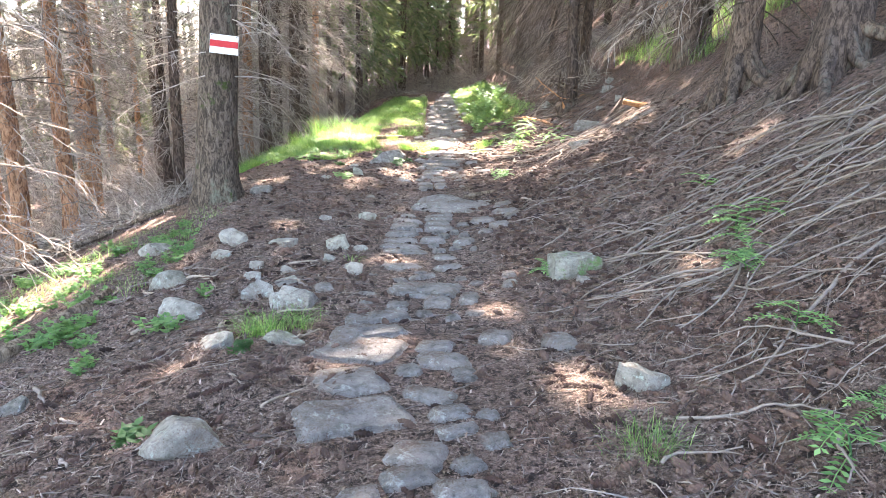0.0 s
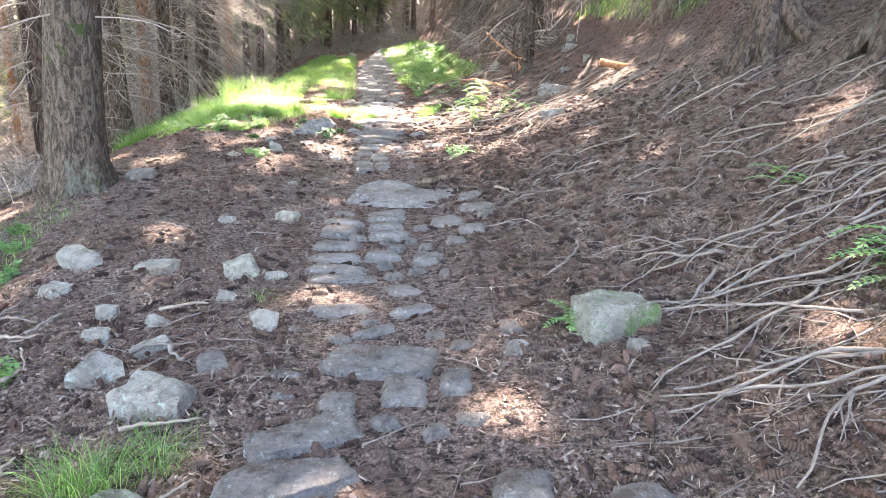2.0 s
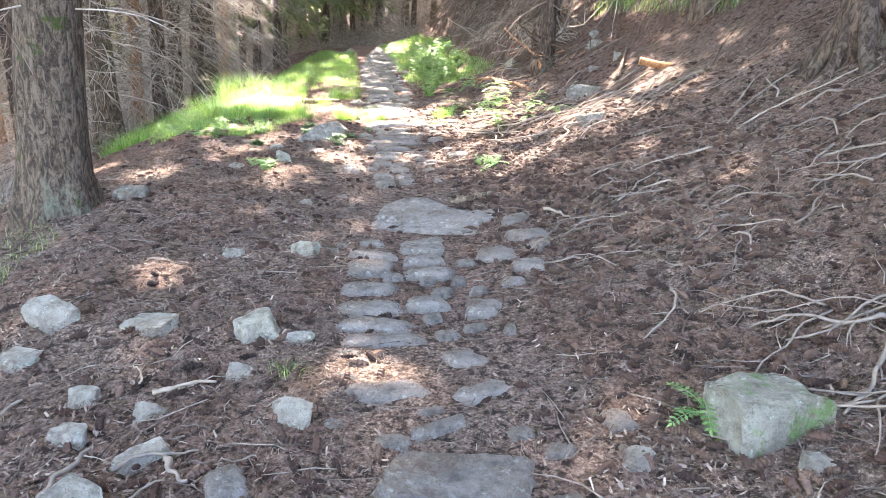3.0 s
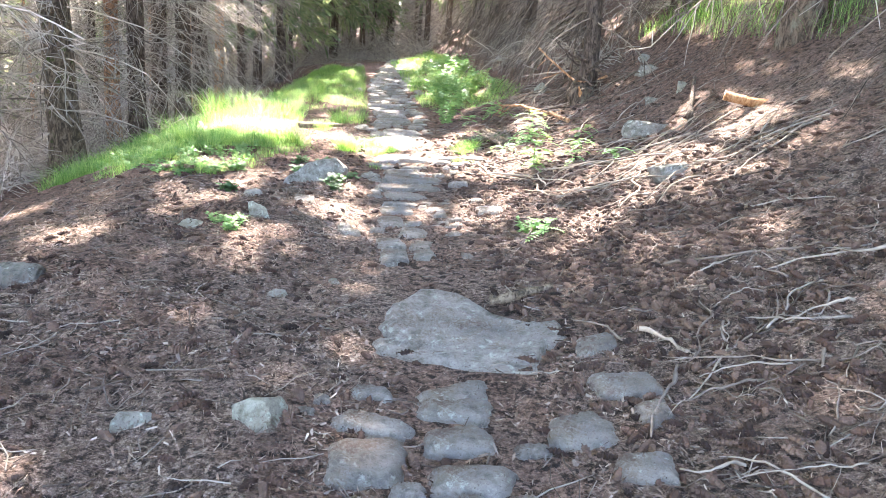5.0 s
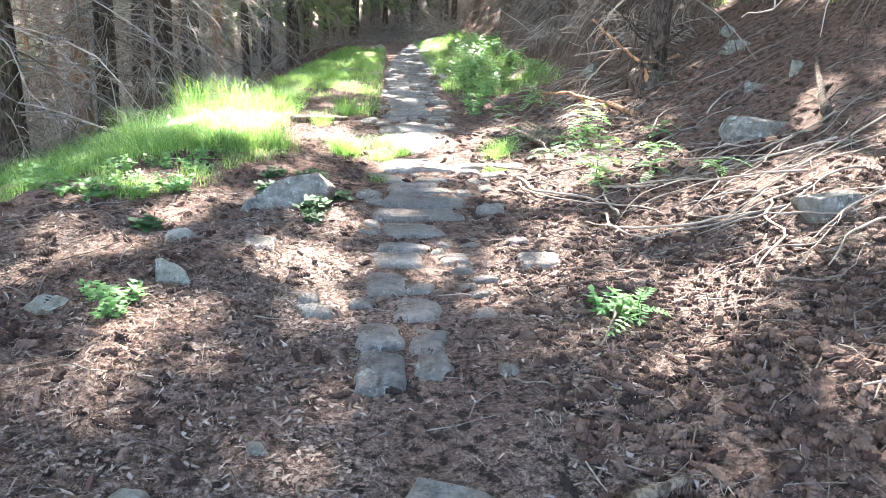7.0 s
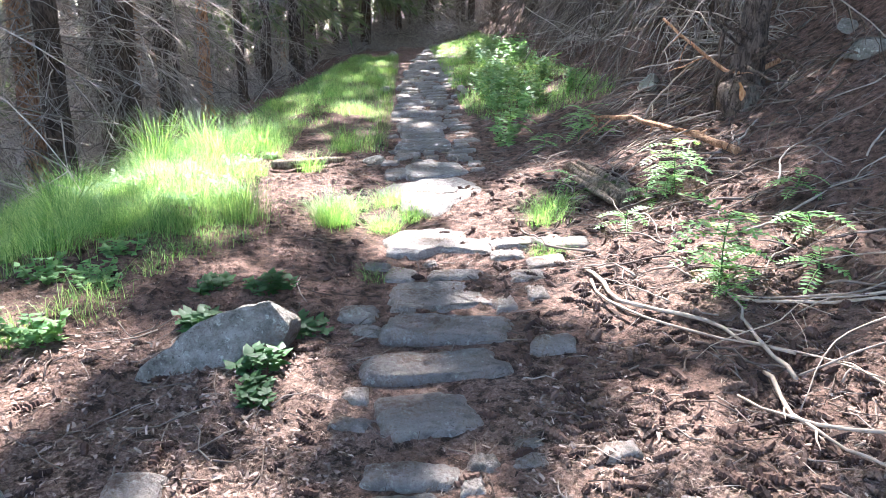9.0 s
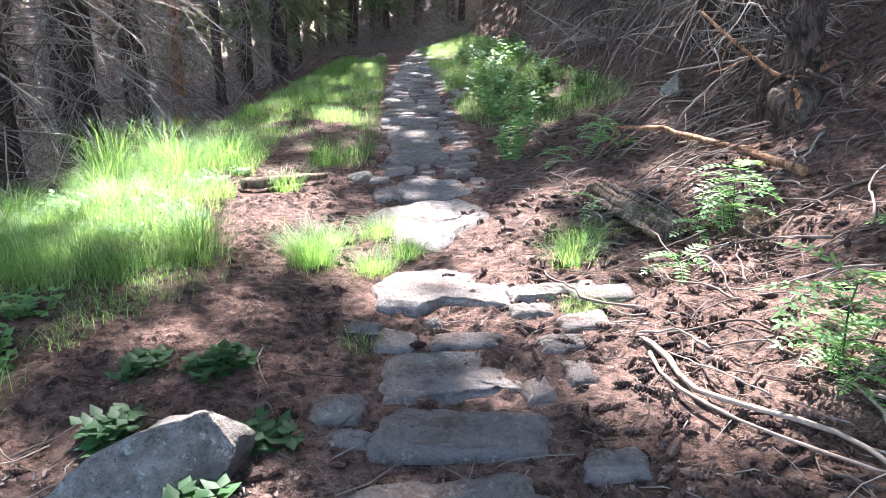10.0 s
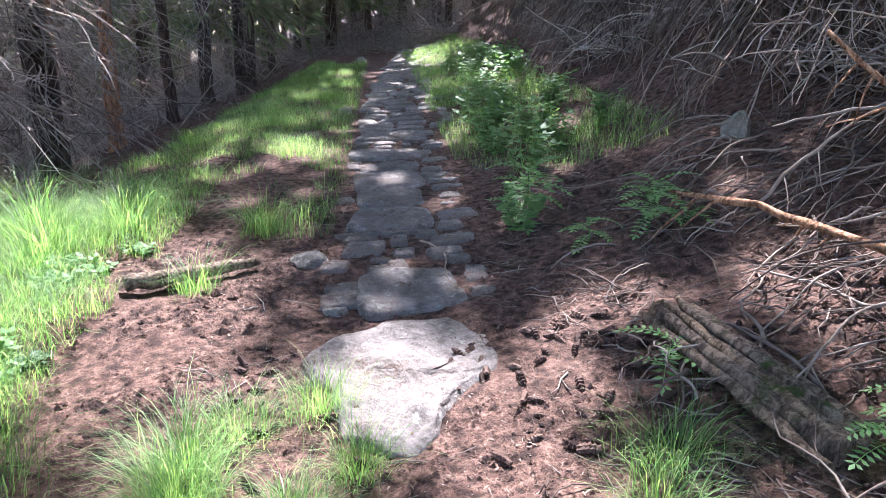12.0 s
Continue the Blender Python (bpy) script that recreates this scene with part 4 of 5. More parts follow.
bare_branch("long brown fallen branch with hanging side twigs", [(2.52, 15.3, 0.46), (2.4, 16.0, 0.50), (2.15, 16.8, 0.52), (1.9, 17.45, 0.46)], 0.034, 12, 506, BROWN_BARK)


def twig_stuff():
    rnd = np.random.default_rng(9)
    b = Build()
    for _ in range(11000):
        y = 2.2 + 18 * rnd.random() ** 1.25
        x = rnd.uniform(-3.2, 4.2)
        if -0.5 < x < 0.9 and rnd.random() < 0.7 or (x < -0.7 and y > 13.5) or (x < 0 and rnd.random() < 0.45):
            continue
        a, size, r = rnd.uniform(0, 6.28), rnd.uniform(0.05, 0.34), rnd.uniform(0.0015, 0.005)
        n = 4
        f = np.linspace(0, 1, n)
        kink = np.cumsum(rnd.normal(0, 0.08, n)) * size
        px, py = x + math.cos(a) * size * f - math.sin(a) * kink, y + math.sin(a) * size * f + math.cos(a) * kink
        pz = ground_at(px, py) + r + np.abs(rnd.normal(0, 0.012, n))
        b.tube(np.stack([px, py, pz], 1), np.linspace(r, r * 0.5, n), 4)
    return b


tagged(new("twigs", twig_stuff().mesh("twigs", STICK)), "countless dry brown and grey twigs on the ground", "twigs", kind="stuff")


# ---- cones ----
def cone_build(seed, sides=9, rows=9):
    """A spruce cone lying along x: overlapping rows of scales."""
    rnd = np.random.default_rng(seed)
    pts, rad = [], []
    for i in range(rows):
        f = i / (rows - 1)
        body = 0.021 * math.sin(math.pi * min(0.97, 0.16 + 0.8 * f)) ** 0.7
        for u, s in ((0.0, 0.72), (0.8, 1.12)):
            pts.append(((f + u / rows) * 0.105 - 0.055, 0, 0))
            rad.append(body * s * (1 + 0.14 * np.cos(np.arange(sides) * 2 * math.pi / sides * 4 + i * 1.6)) + rnd.normal(0, 0.0006, sides))
    b = Build()
    b.tube(pts, np.maximum(np.array(rad), 0.002), sides)
    return b


cone_kinds = [cone_build(s).mesh("pine_cone", CONE, False) for s in (1, 2, 3)]


def cone_spots(count, seed, reach):
    rnd = np.random.default_rng(seed)
    out = []
    while len(out) < count:
        y = rnd.uniform(*reach)
        x = rnd.normal(1.4, 1.0) if rnd.random() < 0.68 else rnd.normal(-1.4, 0.9)
        dense = 0.25 + 0.75 * math.exp(-((y - 10.0) / 2.6) ** 2) * (x > 0.5)
        if abs(x - 0.05) < 0.45 and rnd.random() < 0.75 or rnd.random() > dense or x > 3.6 or (x < -0.6 and y > 13.2):
            continue
        out.append((x, y, rnd.uniform(0, 360), rnd.uniform(-18, 18), rnd.uniform(0.65, 1.1)))
    return out


for k, (x, y, a, tip, size) in enumerate(cone_spots(290, 12, (2.3, 11.5))):
    ob = new("pine_cone", cone_kinds[k % 3])
    ob.matrix_world = pose(x, y, gz(x, y) + 0.014 * size, 0, tip, a) @ Matrix.Scale(size, 4)
    tagged(ob, "brown spruce cone lying on the needle litter", "cone", "fallen cones")


def more_cones():
    b = Build()
    src = [cone_build(s, 6, 6) for s in (4, 5)]
    for k, (x, y, a, tip, size) in enumerate(cone_spots(4400, 13, (2.4, 16.5))):
        m = np.array(pose(x, y, gz(x, y) + 0.012 * size, 0, tip, a) @ Matrix.Scale(size * 0.9, 4))
        s = src[k % 2]
        b.add(s.v[0] @ m[:3, :3].T + m[:3, 3], s.f)
    return b


tagged(new("cone_litter", more_cones().mesh("cone_litter", CONE, False)), "heaps of brown spruce cones on the ground", "cones", kind="stuff")


# ---- dry needles and bark chips ----
def flat_stuff(name, spots, mat, label, category):
    """Many flat slips in one mesh, from arrays of centre, half length and half width vectors."""
    c, d, w = spots
    n = len(c)
    j = np.random.default_rng(n).uniform(0.25, 1.1, (4, n, 1))
    v = np.stack([c - d * j[0] - w * 0.6, c - d - w * 0.2 + w * 0.8 * j[1], c + d * j[2] + w, c + d - w * j[3]], 1).reshape(-1, 3)
    me = bpy.data.meshes.new(name)
    me.vertices.add(4 * n)
    me.vertices.foreach_set("co", v.ravel())
    me.loops.add(4 * n)
    me.loops.foreach_set("vertex_index", np.arange(4 * n))
    me.polygons.add(n)
    me.polygons.foreach_set("loop_start", np.arange(0, 4 * n, 4))
    me.materials.append(mat)
    me.update(calc_edges=True)
    return tagged(new(name, me), label, category, kind="stuff")


def litter(count, seed):
    rnd = np.random.default_rng(seed)
    y = 1.8 + 17 * rnd.random(count) ** 1.5
    x = rnd.uniform(-3.6, 4.4, count)
    keep = ~((y > 12.5) & (rnd.random(count) < 0.25)) & ~((np.abs(x - 0.0) < 0.4) & (rnd.random(count) < 0.6)) & ~((x < -0.9) & (y > 14) & (rnd.random(count) < 0.8))
    x, y = x[keep], y[keep]
    n = len(x)
    a, tilt = rnd.uniform(0, 6.28, n), rnd.normal(0, 0.42, n)
    size = rnd.uniform(0.006, 0.026, n) * np.where(y > 12.5, 0.6, 1.0)
    wide = np.where(rnd.random(n) < 0.86, rnd.uniform(0.0009, 0.0022, n), rnd.uniform(0.003, 0.007, n)) * np.where(y > 12.5, 0.8, 1.0)
    z = ground_at(x, y) + 0.006 + np.abs(np.sin(tilt)) * size
    d = np.stack([np.cos(a) * np.cos(tilt), np.sin(a) * np.cos(tilt), np.sin(tilt)], 1) * size[:, None]
    roll = rnd.normal(0, 0.4, n)
    w = np.stack([-np.sin(a) * np.cos(roll), np.cos(a) * np.cos(roll), np.sin(roll)], 1) * wide[:, None]
    return np.stack([x, y, z], 1), d, w


def flakes(count, seed):
    rnd = np.random.default_rng(seed)
    x, y = rnd.uniform(-3.2, 0.9, count), rnd.uniform(4.0, 13.2, count)
    keep = (lattice_noise(x * 1.1, y * 1.1, 31) > 0.35) & (np.abs(x - 0.05) > 0.3)
    x, y = x[keep], y[keep]
    n = len(x)
    a, tilt, roll = rnd.uniform(0, 6.28, n), rnd.normal(0, 0.28, n), rnd.normal(0, 0.35, n)
    size, wide = rnd.uniform(0.006, 0.02, n), rnd.uniform(0.004, 0.011, n)
    z = ground_at(x, y) + 0.008 + np.abs(np.sin(tilt)) * size
    d = np.stack([np.cos(a) * np.cos(tilt), np.sin(a) * np.cos(tilt), np.sin(tilt)], 1) * size[:, None]
    w = np.stack([-np.sin(a) * np.cos(roll), np.cos(a) * np.cos(roll), np.sin(roll)], 1) * wide[:, None]
    return np.stack([x, y, z], 1), d, w


def crumbs(count, seed):
    """Clods of earth and broken cones trodden into the path."""
    rnd = np.random.default_rng(seed)
    x, y = rnd.uniform(-2.6, 2.6, count), rnd.uniform(10.3, 19.0, count)
    keep = lattice_noise(x * 2.5, y * 2.5, seed) * 0.6 + lattice_noise(x * 7, y * 7, seed) * 0.4 > 0.44
    x, y = x[keep], y[keep]
    n = len(x)
    size = np.minimum(0.005 + rnd.exponential(0.008, n), 0.045)
    shape = np.array(((1, 0, 0), (0.3, 0.9, 0.1), (-0.8, 0.55, 0), (-0.7, -0.6, 0.1), (0.4, -0.9, 0), (0.1, 0.05, 0.75)))
    a = rnd.uniform(0, 6.28, n)
    v = shape[None] * size[:, None, None] * rnd.uniform(0.6, 1.3, (n, 6, 3))
    c, s = np.cos(a)[:, None], np.sin(a)[:, None]
    v = np.stack([v[:, :, 0] * c - v[:, :, 1] * s + x[:, None], v[:, :, 0] * s + v[:, :, 1] * c + y[:, None], v[:, :, 2] + ground_at(x, y)[:, None] - 0.001], 2)
    base = (np.arange(n) * 6)[:, None]
    b = Build()
    b.v, b.n = [v.reshape(-1, 3)], n * 6
    b.f = [tuple(q) for q in np.concatenate([base + (k, (k + 1) % 5, 5) for k in range(5)]).tolist()]
    return b


tagged(new("soil_crumbs", crumbs(36000, 25).mesh("soil_crumbs", SOIL, False)), "dark clods of earth and broken cones on the path", "soil", kind="stuff")
flat_stuff("bark_litter", flakes(17000, 23), CHIPS, "flat pinkish-grey bark flakes on the ground", "litter")
flat_stuff("needle_litter", litter(380000, 21), LITTER, "dry needles, scales and bark chips on the ground", "litter")


# ---- green plants ----
def leaf(b, at, along, side, length, width):
    """A folded, pointed leaflet."""
    up = np.cross(along, side)
    b.add([at, at + along * length * 0.45 + side * width + up * width * 0.3, at + along * length, at + along * length * 0.45 - side * width + up * width * 0.3, at + along * length * 0.5],
          [(0, 4, 1), (1, 4, 2), (2, 4, 3), (3, 4, 0)])


def unit(v):
    v = np.array(v, float)
    return v / (np.linalg.norm(v) + 1e-9)


def frond_plant(name, label, height, fronds, pairs, size, mat, seed, group, apart=False):
    """A seedling with feathered leaves, as of rowan or fern."""
    rnd = np.random.default_rng(seed)
    ob = tagged(new(name), label, "plant", group)
    stem = Build()
    p = wander((0, 0, -0.03), (rnd.normal(0, 0.1), rnd.normal(0, 0.1), 1), height, 5, 0, 0.1, rnd)
    stem.tube(p, np.linspace(0.006, 0.003, 6), 5)
    part("stem", stem, DARK_LEAF, ob)
    for k in range(fronds):
        b = Build()
        a = k * 2.4 + rnd.uniform(-0.4, 0.4)
        at = p[min(5, 2 + k * 4 // fronds)]
        q = wander(at, (math.cos(a), math.sin(a), rnd.uniform(0.2, 0.7)), size * rnd.uniform(0.8, 1.2), pairs + 1, 0.9, 0.05, rnd)
        b.tube(q, np.linspace(0.003, 0.0015, len(q)), 4, False)
        frond = part("frond", b, mat, ob) if apart else None
        for i in range(1, len(q)):
            along = unit(q[i] - q[i - 1])
            side = unit(np.cross(along, (0, 0, 1)))
            f = 0.55 + 0.45 * math.sin(math.pi * i / len(q))
            for s in (-1, 1):
                blade = Build() if apart else b
                leaf(blade, q[i], unit(side * s + along * 0.35), along, size * 0.26 * f, size * 0.055 * f)
                if apart:
                    part("leaflet", blade, mat, frond)
        blade = Build() if apart else b
        leaf(blade, q[-1], unit(q[-1] - q[-2]), side, size * 0.22, size * 0.05)
        if apart:
            part("leaflet", blade, mat, frond)
        else:
            part("frond", b, mat, ob)
    return ob


def broad_plant(name, label, height, stems, size, mat, seed, group):
    """A bushy herb: upright stems with pairs of pointed leaves."""
    rnd = np.random.default_rng(seed)
    ob = tagged(new(name), label, "plant", group)
    for _ in range(stems):
        a = rnd.uniform(0, 6.28)
        spread = rnd.uniform(0, 0.12 + height * 0.25)
        p = wander((math.cos(a) * spread * 0.5, math.sin(a) * spread * 0.5, -0.03), (math.cos(a) * 0.35, math.sin(a) * 0.35, 1), height * rnd.uniform(0.6, 1.1), 6, 0.1, 0.08, rnd)
        b = Build()
        b.tube(p, np.linspace(0.005, 0.002, 7), 4)
        for i in range(1, 7):
            for s in range(3):
                d = rnd.uniform(0, 6.28)
                along = unit((math.cos(d), math.sin(d), rnd.uniform(-0.3, 0.5)))
                leaf(b, p[i], along, unit(np.cross(along, (0, 0, 1))), size * rnd.uniform(0.6, 1.1), size * 0.3)
        part("leafy_stem", b, mat, ob)
    return ob


def scatter(kinds, spots, seed, low=0.8, high=1.2):
    rnd = np.random.default_rng(seed)
    for k, (x, y) in enumerate(spots):
        src = kinds[k % len(kinds)]
        size = rnd.uniform(low, high)
        m = pose(x, y, gz(x, y), 0, 0, rnd.uniform(0, 360))
        if k < len(kinds):
            src.matrix_world = m @ Matrix.Scale(size, 4)
        else:
            copy_thing(src, m).scale = (size, size, size)


rowans = [frond_plant("rowan_seedling", "pale green rowan seedling with feathered leaves", 0.16, 7, 6, 0.2, LEAF, s, "rowan seedlings") for s in (201, 202, 203)]
scatter(rowans, ((2.19, 5.12), (1.95, 4.35), (1.80, 3.40), (1.73, 2.59), (1.55, 2.43), (2.41, 6.32), (1.03, 10.78), (1.88, 15.11), (1.93, 15.08), (1.56, 13.24), (2.23, 13.67), (1.46, 14.63), (1.97, 17.95), (2.1, 4.9),
                 (2.39, 14.23), (1.45, 17.52), (2.02, 17.35), (1.75, 15.11), (2.0, 13.2), (2.3, 12.7), (1.62, 13.4), (2.35, 5.0), (1.3, 15.9), (2.0, 4.5), (0.86, 5.62)), 31, 0.7, 1.15)
big_rowan = frond_plant("rowan_sapling", "bushy green rowan sapling beside the path", 0.42, 18, 6, 0.25, LEAF, 210, "rowan saplings", True)
scatter([big_rowan], ((1.77, 17.37), (1.93, 15.0), (1.55, 13.3), (1.11, 18.14)), 32, 0.85, 1.1)
herbs = [broad_plant("leafy_herb", "bushy bright green herb on the verge", 0.42, 9, 0.1, LEAF, s, "herbs on the verge") for s in (221, 222)]
spots = [(1.11, 18.14), (1.47, 21.33), (1.35, 21.91), (1.73, 20.63), (1.39, 23.40), (1.88, 20.00), (1.91, 23.00), (1.91, 25.15), (1.78, 27.40), (1.46, 19.62)]
spots += [(rng.uniform(1.25, 2.6), rng.uniform(19.5, 31)) for _ in range(30)]
scatter(herbs, spots, 33, 0.8, 1.25)
lows = [broad_plant("ground_leaves", "low dark green leafy plant on the soil", 0.1, 7, 0.06, DARK_LEAF, s, "low leafy plants") for s in (231, 232)]
scatter(lows, ((-0.68, 12.75), (-0.75, 12.6), (-0.86, 13.79), (-1.09, 13.29), (-0.81, 13.94), (-0.62, 13.3), (-1.2, 13.8), (-1.65, 12.14), (-0.77, 12.95), (-1.58, 16.37), (-1.36, 4.15), (-1.62, 3.06)), 34, 0.9, 1.4)
light_lows = [broad_plant("woodland_herb", "small light green woodland herb", 0.14, 7, 0.06, LEAF, s, "small woodland herbs") for s in (241, 242)]
spots = [(-2.38, 4.22), (-2.08, 4.81), (-1.97, 5.53), (-4.33, 7.68), (-3.93, 6.30), (-4.81, 7.78), (-3.67, 7.06), (-1.46, 10.83), (-1.62, 11.03), (-1.47, 10.99), (1.0, 10.9)]
spots += [(rng.uniform(-4.8, -2.6), rng.uniform(4.6, 8.3)) for _ in range(50)] + [(rng.uniform(-3.4, -1.7), rng.uniform(12.8, 14.6)) for _ in range(26)]
spots += [(rng.uniform(-3.4, -1.6), rng.uniform(15.6, 18.8)) for _ in range(55)]
scatter(light_lows, spots, 35, 0.7, 1.3)


def grass_build(spots, seed, tall, lean=0.5, thick=1.0):
    """Bent blades, three joints each."""
    rnd = np.random.default_rng(seed)
    n = len(spots)
    x, y = spots[:, 0], spots[:, 1]
    z = ground_at(x, y) - 0.01
    h = tall * rnd.uniform(0.4, 1.15, n) * (0.55 + 0.9 * lattice_noise(x * 2.2, y * 2.2, 8))
    a = np.arctan2(y - y.mean(), x - x.mean()) + rnd.normal(0, 0.9, n) if n < 900 else rnd.uniform(0, 6.28, n)
    out = h * rnd.uniform(0.1, lean * 1.6, n)
    w = thick * rnd.uniform(0.0007, 0.0022, n) * (0.7 + h * 1.6)
    dx, dy = np.cos(a), np.sin(a)
    v = np.empty((n, 7, 3))
    for k, (f, g) in enumerate(((0, 0), (0.45, 0.16), (0.8, 0.5))):
        for s, j in ((-1, 0), (1, 1)):
            ww = w * (1, 0.9, 0.6)[k] * s
            v[:, 2 * k + j] = np.stack([x + dx * out * g - dy * ww, y + dy * out * g + dx * ww, z + h * f], 1)
    v[:, 6] = np.stack([x + dx * out, y + dy * out, z + h * (1.0 - 0.12 * lean)], 1)
    base = (np.arange(n) * 7)[:, None]
    quads = np.concatenate([base + (0, 1, 3, 2), base + (2, 3, 5, 4)]).tolist()
    tris = (base + (4, 5, 6)).tolist()
    b = Build()
    b.v, b.f, b.n = [v.reshape(-1, 3)], [tuple(q) for q in quads + tris], n * 7
    return b


def strewn(count, seed, x0, x1, y0, y1, clump=1.6, bare=0.42):
    rnd = np.random.default_rng(seed)
    p = np.stack([rnd.uniform(x0, x1, count * 3), rnd.uniform(y0, y1, count * 3)], 1)
    return p[lattice_noise(p[:, 0] * clump, p[:, 1] * clump, seed) * 0.7 + lattice_noise(p[:, 0] * 5, p[:, 1] * 5, seed) * 0.3 > bare][:count]


def grass_patch(spots, seed, tall, label):
    tagged(new("grass", grass_build(spots, seed, tall, 1.2).mesh("grass", GRASS)), label, "grass", kind="stuff")


left = strewn(52000, 41, -4.2, -0.75, 13.9, 19.2, 1.6, 0.33)
inside = np.interp(left[:, 1], (13.9, 14.6, 15.3, 16.0, 16.9, 17.6, 18.6, 19.2), (-2.3, -1.85, -1.45, -1.3, -1.5, -1.75, -1.8, -1.7)) + 0.12 * np.sin(left[:, 1] * 3) - left[:, 0]
left = left[inside > rng.uniform(-0.2, 1.0, len(left)) ** 3 * 0.6]
low_left = strewn(9000, 51, -3.2, -0.9, 12.9, 15.3, 1.9, 0.45)
low_left = low_left[low_left[:, 0] < -1.25 - 0.28 * (15.3 - low_left[:, 1]) + rng.uniform(-0.25, 0.35, len(low_left))]
grass_patch(low_left, 52, 0.11, "thin shaded grass at the foot of the verge")
grass_patch(left, 42, 0.2, "long sunlit green grass on the verge")
far_left = strewn(80000, 43, -3.6, -0.28, 18.0, 36.0, 1.1, 0.30)
far_left = far_left[(far_left[:, 0] < -0.28 - rng.uniform(0, 0.75, len(far_left)) ** 2) & (far_left[:, 0] > -3.9 + 0.05 * far_left[:, 1]) & ((far_left[:, 1] > 20.2) | (far_left[:, 0] < -1.5) | ((far_left[:, 0] > -0.98) & (far_left[:, 1] > 18.3)))]
grass_patch(far_left, 44, 0.16, "fresh green grass beside the far path")
grass_patch(strewn(26000, 45, 0.85, 2.7, 19.2, 38.0, 1.3, 0.36), 46, 0.2, "green grass under the herbs on the verge")
grass_patch(strewn(2600, 47, -5.0, -2.7, 5.0, 9.0, 1.8, 0.5), 48, 0.1, "thin grass at the slope's edge")
grass_patch(strewn(6000, 49, 4.6, 7.5, 12.5, 18.5, 1.2, 0.3), 50, 0.4, "bright grass in a clearing on the bank")


def tuft(x, y, blades, spread, tall, seed):
    rnd = np.random.default_rng(seed)
    p = rnd.normal(0, spread * 0.5, (int(blades * 1.7), 2)) + (x, y)
    ob = new("grass_tuft", grass_build(p, seed, tall * 0.95, 1.2, 0.75).mesh("grass_tuft", GRASS))
    tagged(ob, "tuft of long bright green grass", "grass", "grass tufts")


for k, (x, y, blades, spread, tall) in enumerate((
        (-0.62, 15.28, 500, 0.13, 0.24), (-0.66, 15.5, 340, 0.14, 0.24), (-0.5, 15.75, 260, 0.15, 0.17), (-0.24, 15.22, 380, 0.13, 0.15), (-0.02, 15.46, 200, 0.11, 0.13), (-1.35, 15.35, 300, 0.2, 0.22), (0.98, 15.06, 180, 0.13, 0.17), (1.10, 15.28, 200, 0.13, 0.2), (0.87, 14.37, 160, 0.12, 0.14),
        (-1.06, 17.30, 120, 0.12, 0.24), (-0.2, 15.9, 260, 0.13, 0.14), (-0.83, 18.53, 140, 0.15, 0.3), (0.86, 2.77, 170, 0.13, 0.10), (-1.23, 4.54, 160, 0.12, 0.14), (-1.06, 4.68, 120, 0.1, 0.13), (-1.35, 4.54, 120, 0.1, 0.12),
        (-0.26, 14.09, 50, 0.08, 0.12), (-1.99, 18.87, 220, 0.2, 0.34), (-1.41, 23.4, 220, 0.2, 0.36), (-2.42, 22.6, 220, 0.2, 0.36), (-2.08, 12.85, 120, 0.1, 0.18), (-0.85, 6.29, 30, 0.06, 0.12), (-1.80, 18.5, 200, 0.16, 0.34),
        (-2.30, 14.35, 260, 0.2, 0.3), (-2.6, 17.2, 220, 0.2, 0.42), (-3.0, 16.0, 220, 0.2, 0.42), (-2.9, 17.9, 200, 0.2, 0.5), (-2.2, 17.9, 120, 0.16, 0.45), (-3.3, 16.9, 160, 0.2, 0.55), (-3.1, 18.6, 160, 0.22, 0.55), (-2.0, 17.2, 90, 0.14, 0.4), (-2.7, 15.3, 120, 0.2, 0.36), (-2.5, 18.5, 120, 0.15, 0.5))):
    tuft(x, y, blades, spread, tall, 300 + k)


# ---- the waymark on the marked spruce ----
def waymark():
    ob = tagged(new("trail_sign"), "white metal waymark plate with a red stripe", "sign")
    ob.matrix_world = pose(-2.79, 9.215, 1.76, 0, 5, 4)

    def plate(name, w, h, y, mat, z=0.0, label=""):
        bm = bmesh.new()
        bmesh.ops.create_cube(bm, size=1, matrix=Matrix.Diagonal((w, 0.008, h, 1)))
        bmesh.ops.bevel(bm, geom=list(bm.edges), offset=0.002, segments=1, affect="EDGES")
        bmesh.ops.translate(bm, verts=bm.verts, vec=(0, y, z))
        me = bpy.data.meshes.new(name)
        bm.to_mesh(me)
        bm.free()
        me.materials.append(mat)
        part(name, me, mat, ob, label)
    plate("plate", 0.355, 0.235, 0.0, WHITE_PAINT)
    plate("stripe", 0.35, 0.08, -0.004, RED_PAINT, 0.005, "red painted stripe")
    for x in (-0.155, 0.155):
        b = Build()
        b.tube([(x, 0.0, 0.1), (x, -0.012, 0.1)], (0.007, 0.006), 8)
        part("nail", b, DARK_BARK, ob)


waymark()


# ---- the paved way: flat stones sunk in the earth ----
paving = tagged(new("path_paving"), "old path of worn flat grey stones", "path", kind="structure")
slab_seed, slab_spots = [2000], []


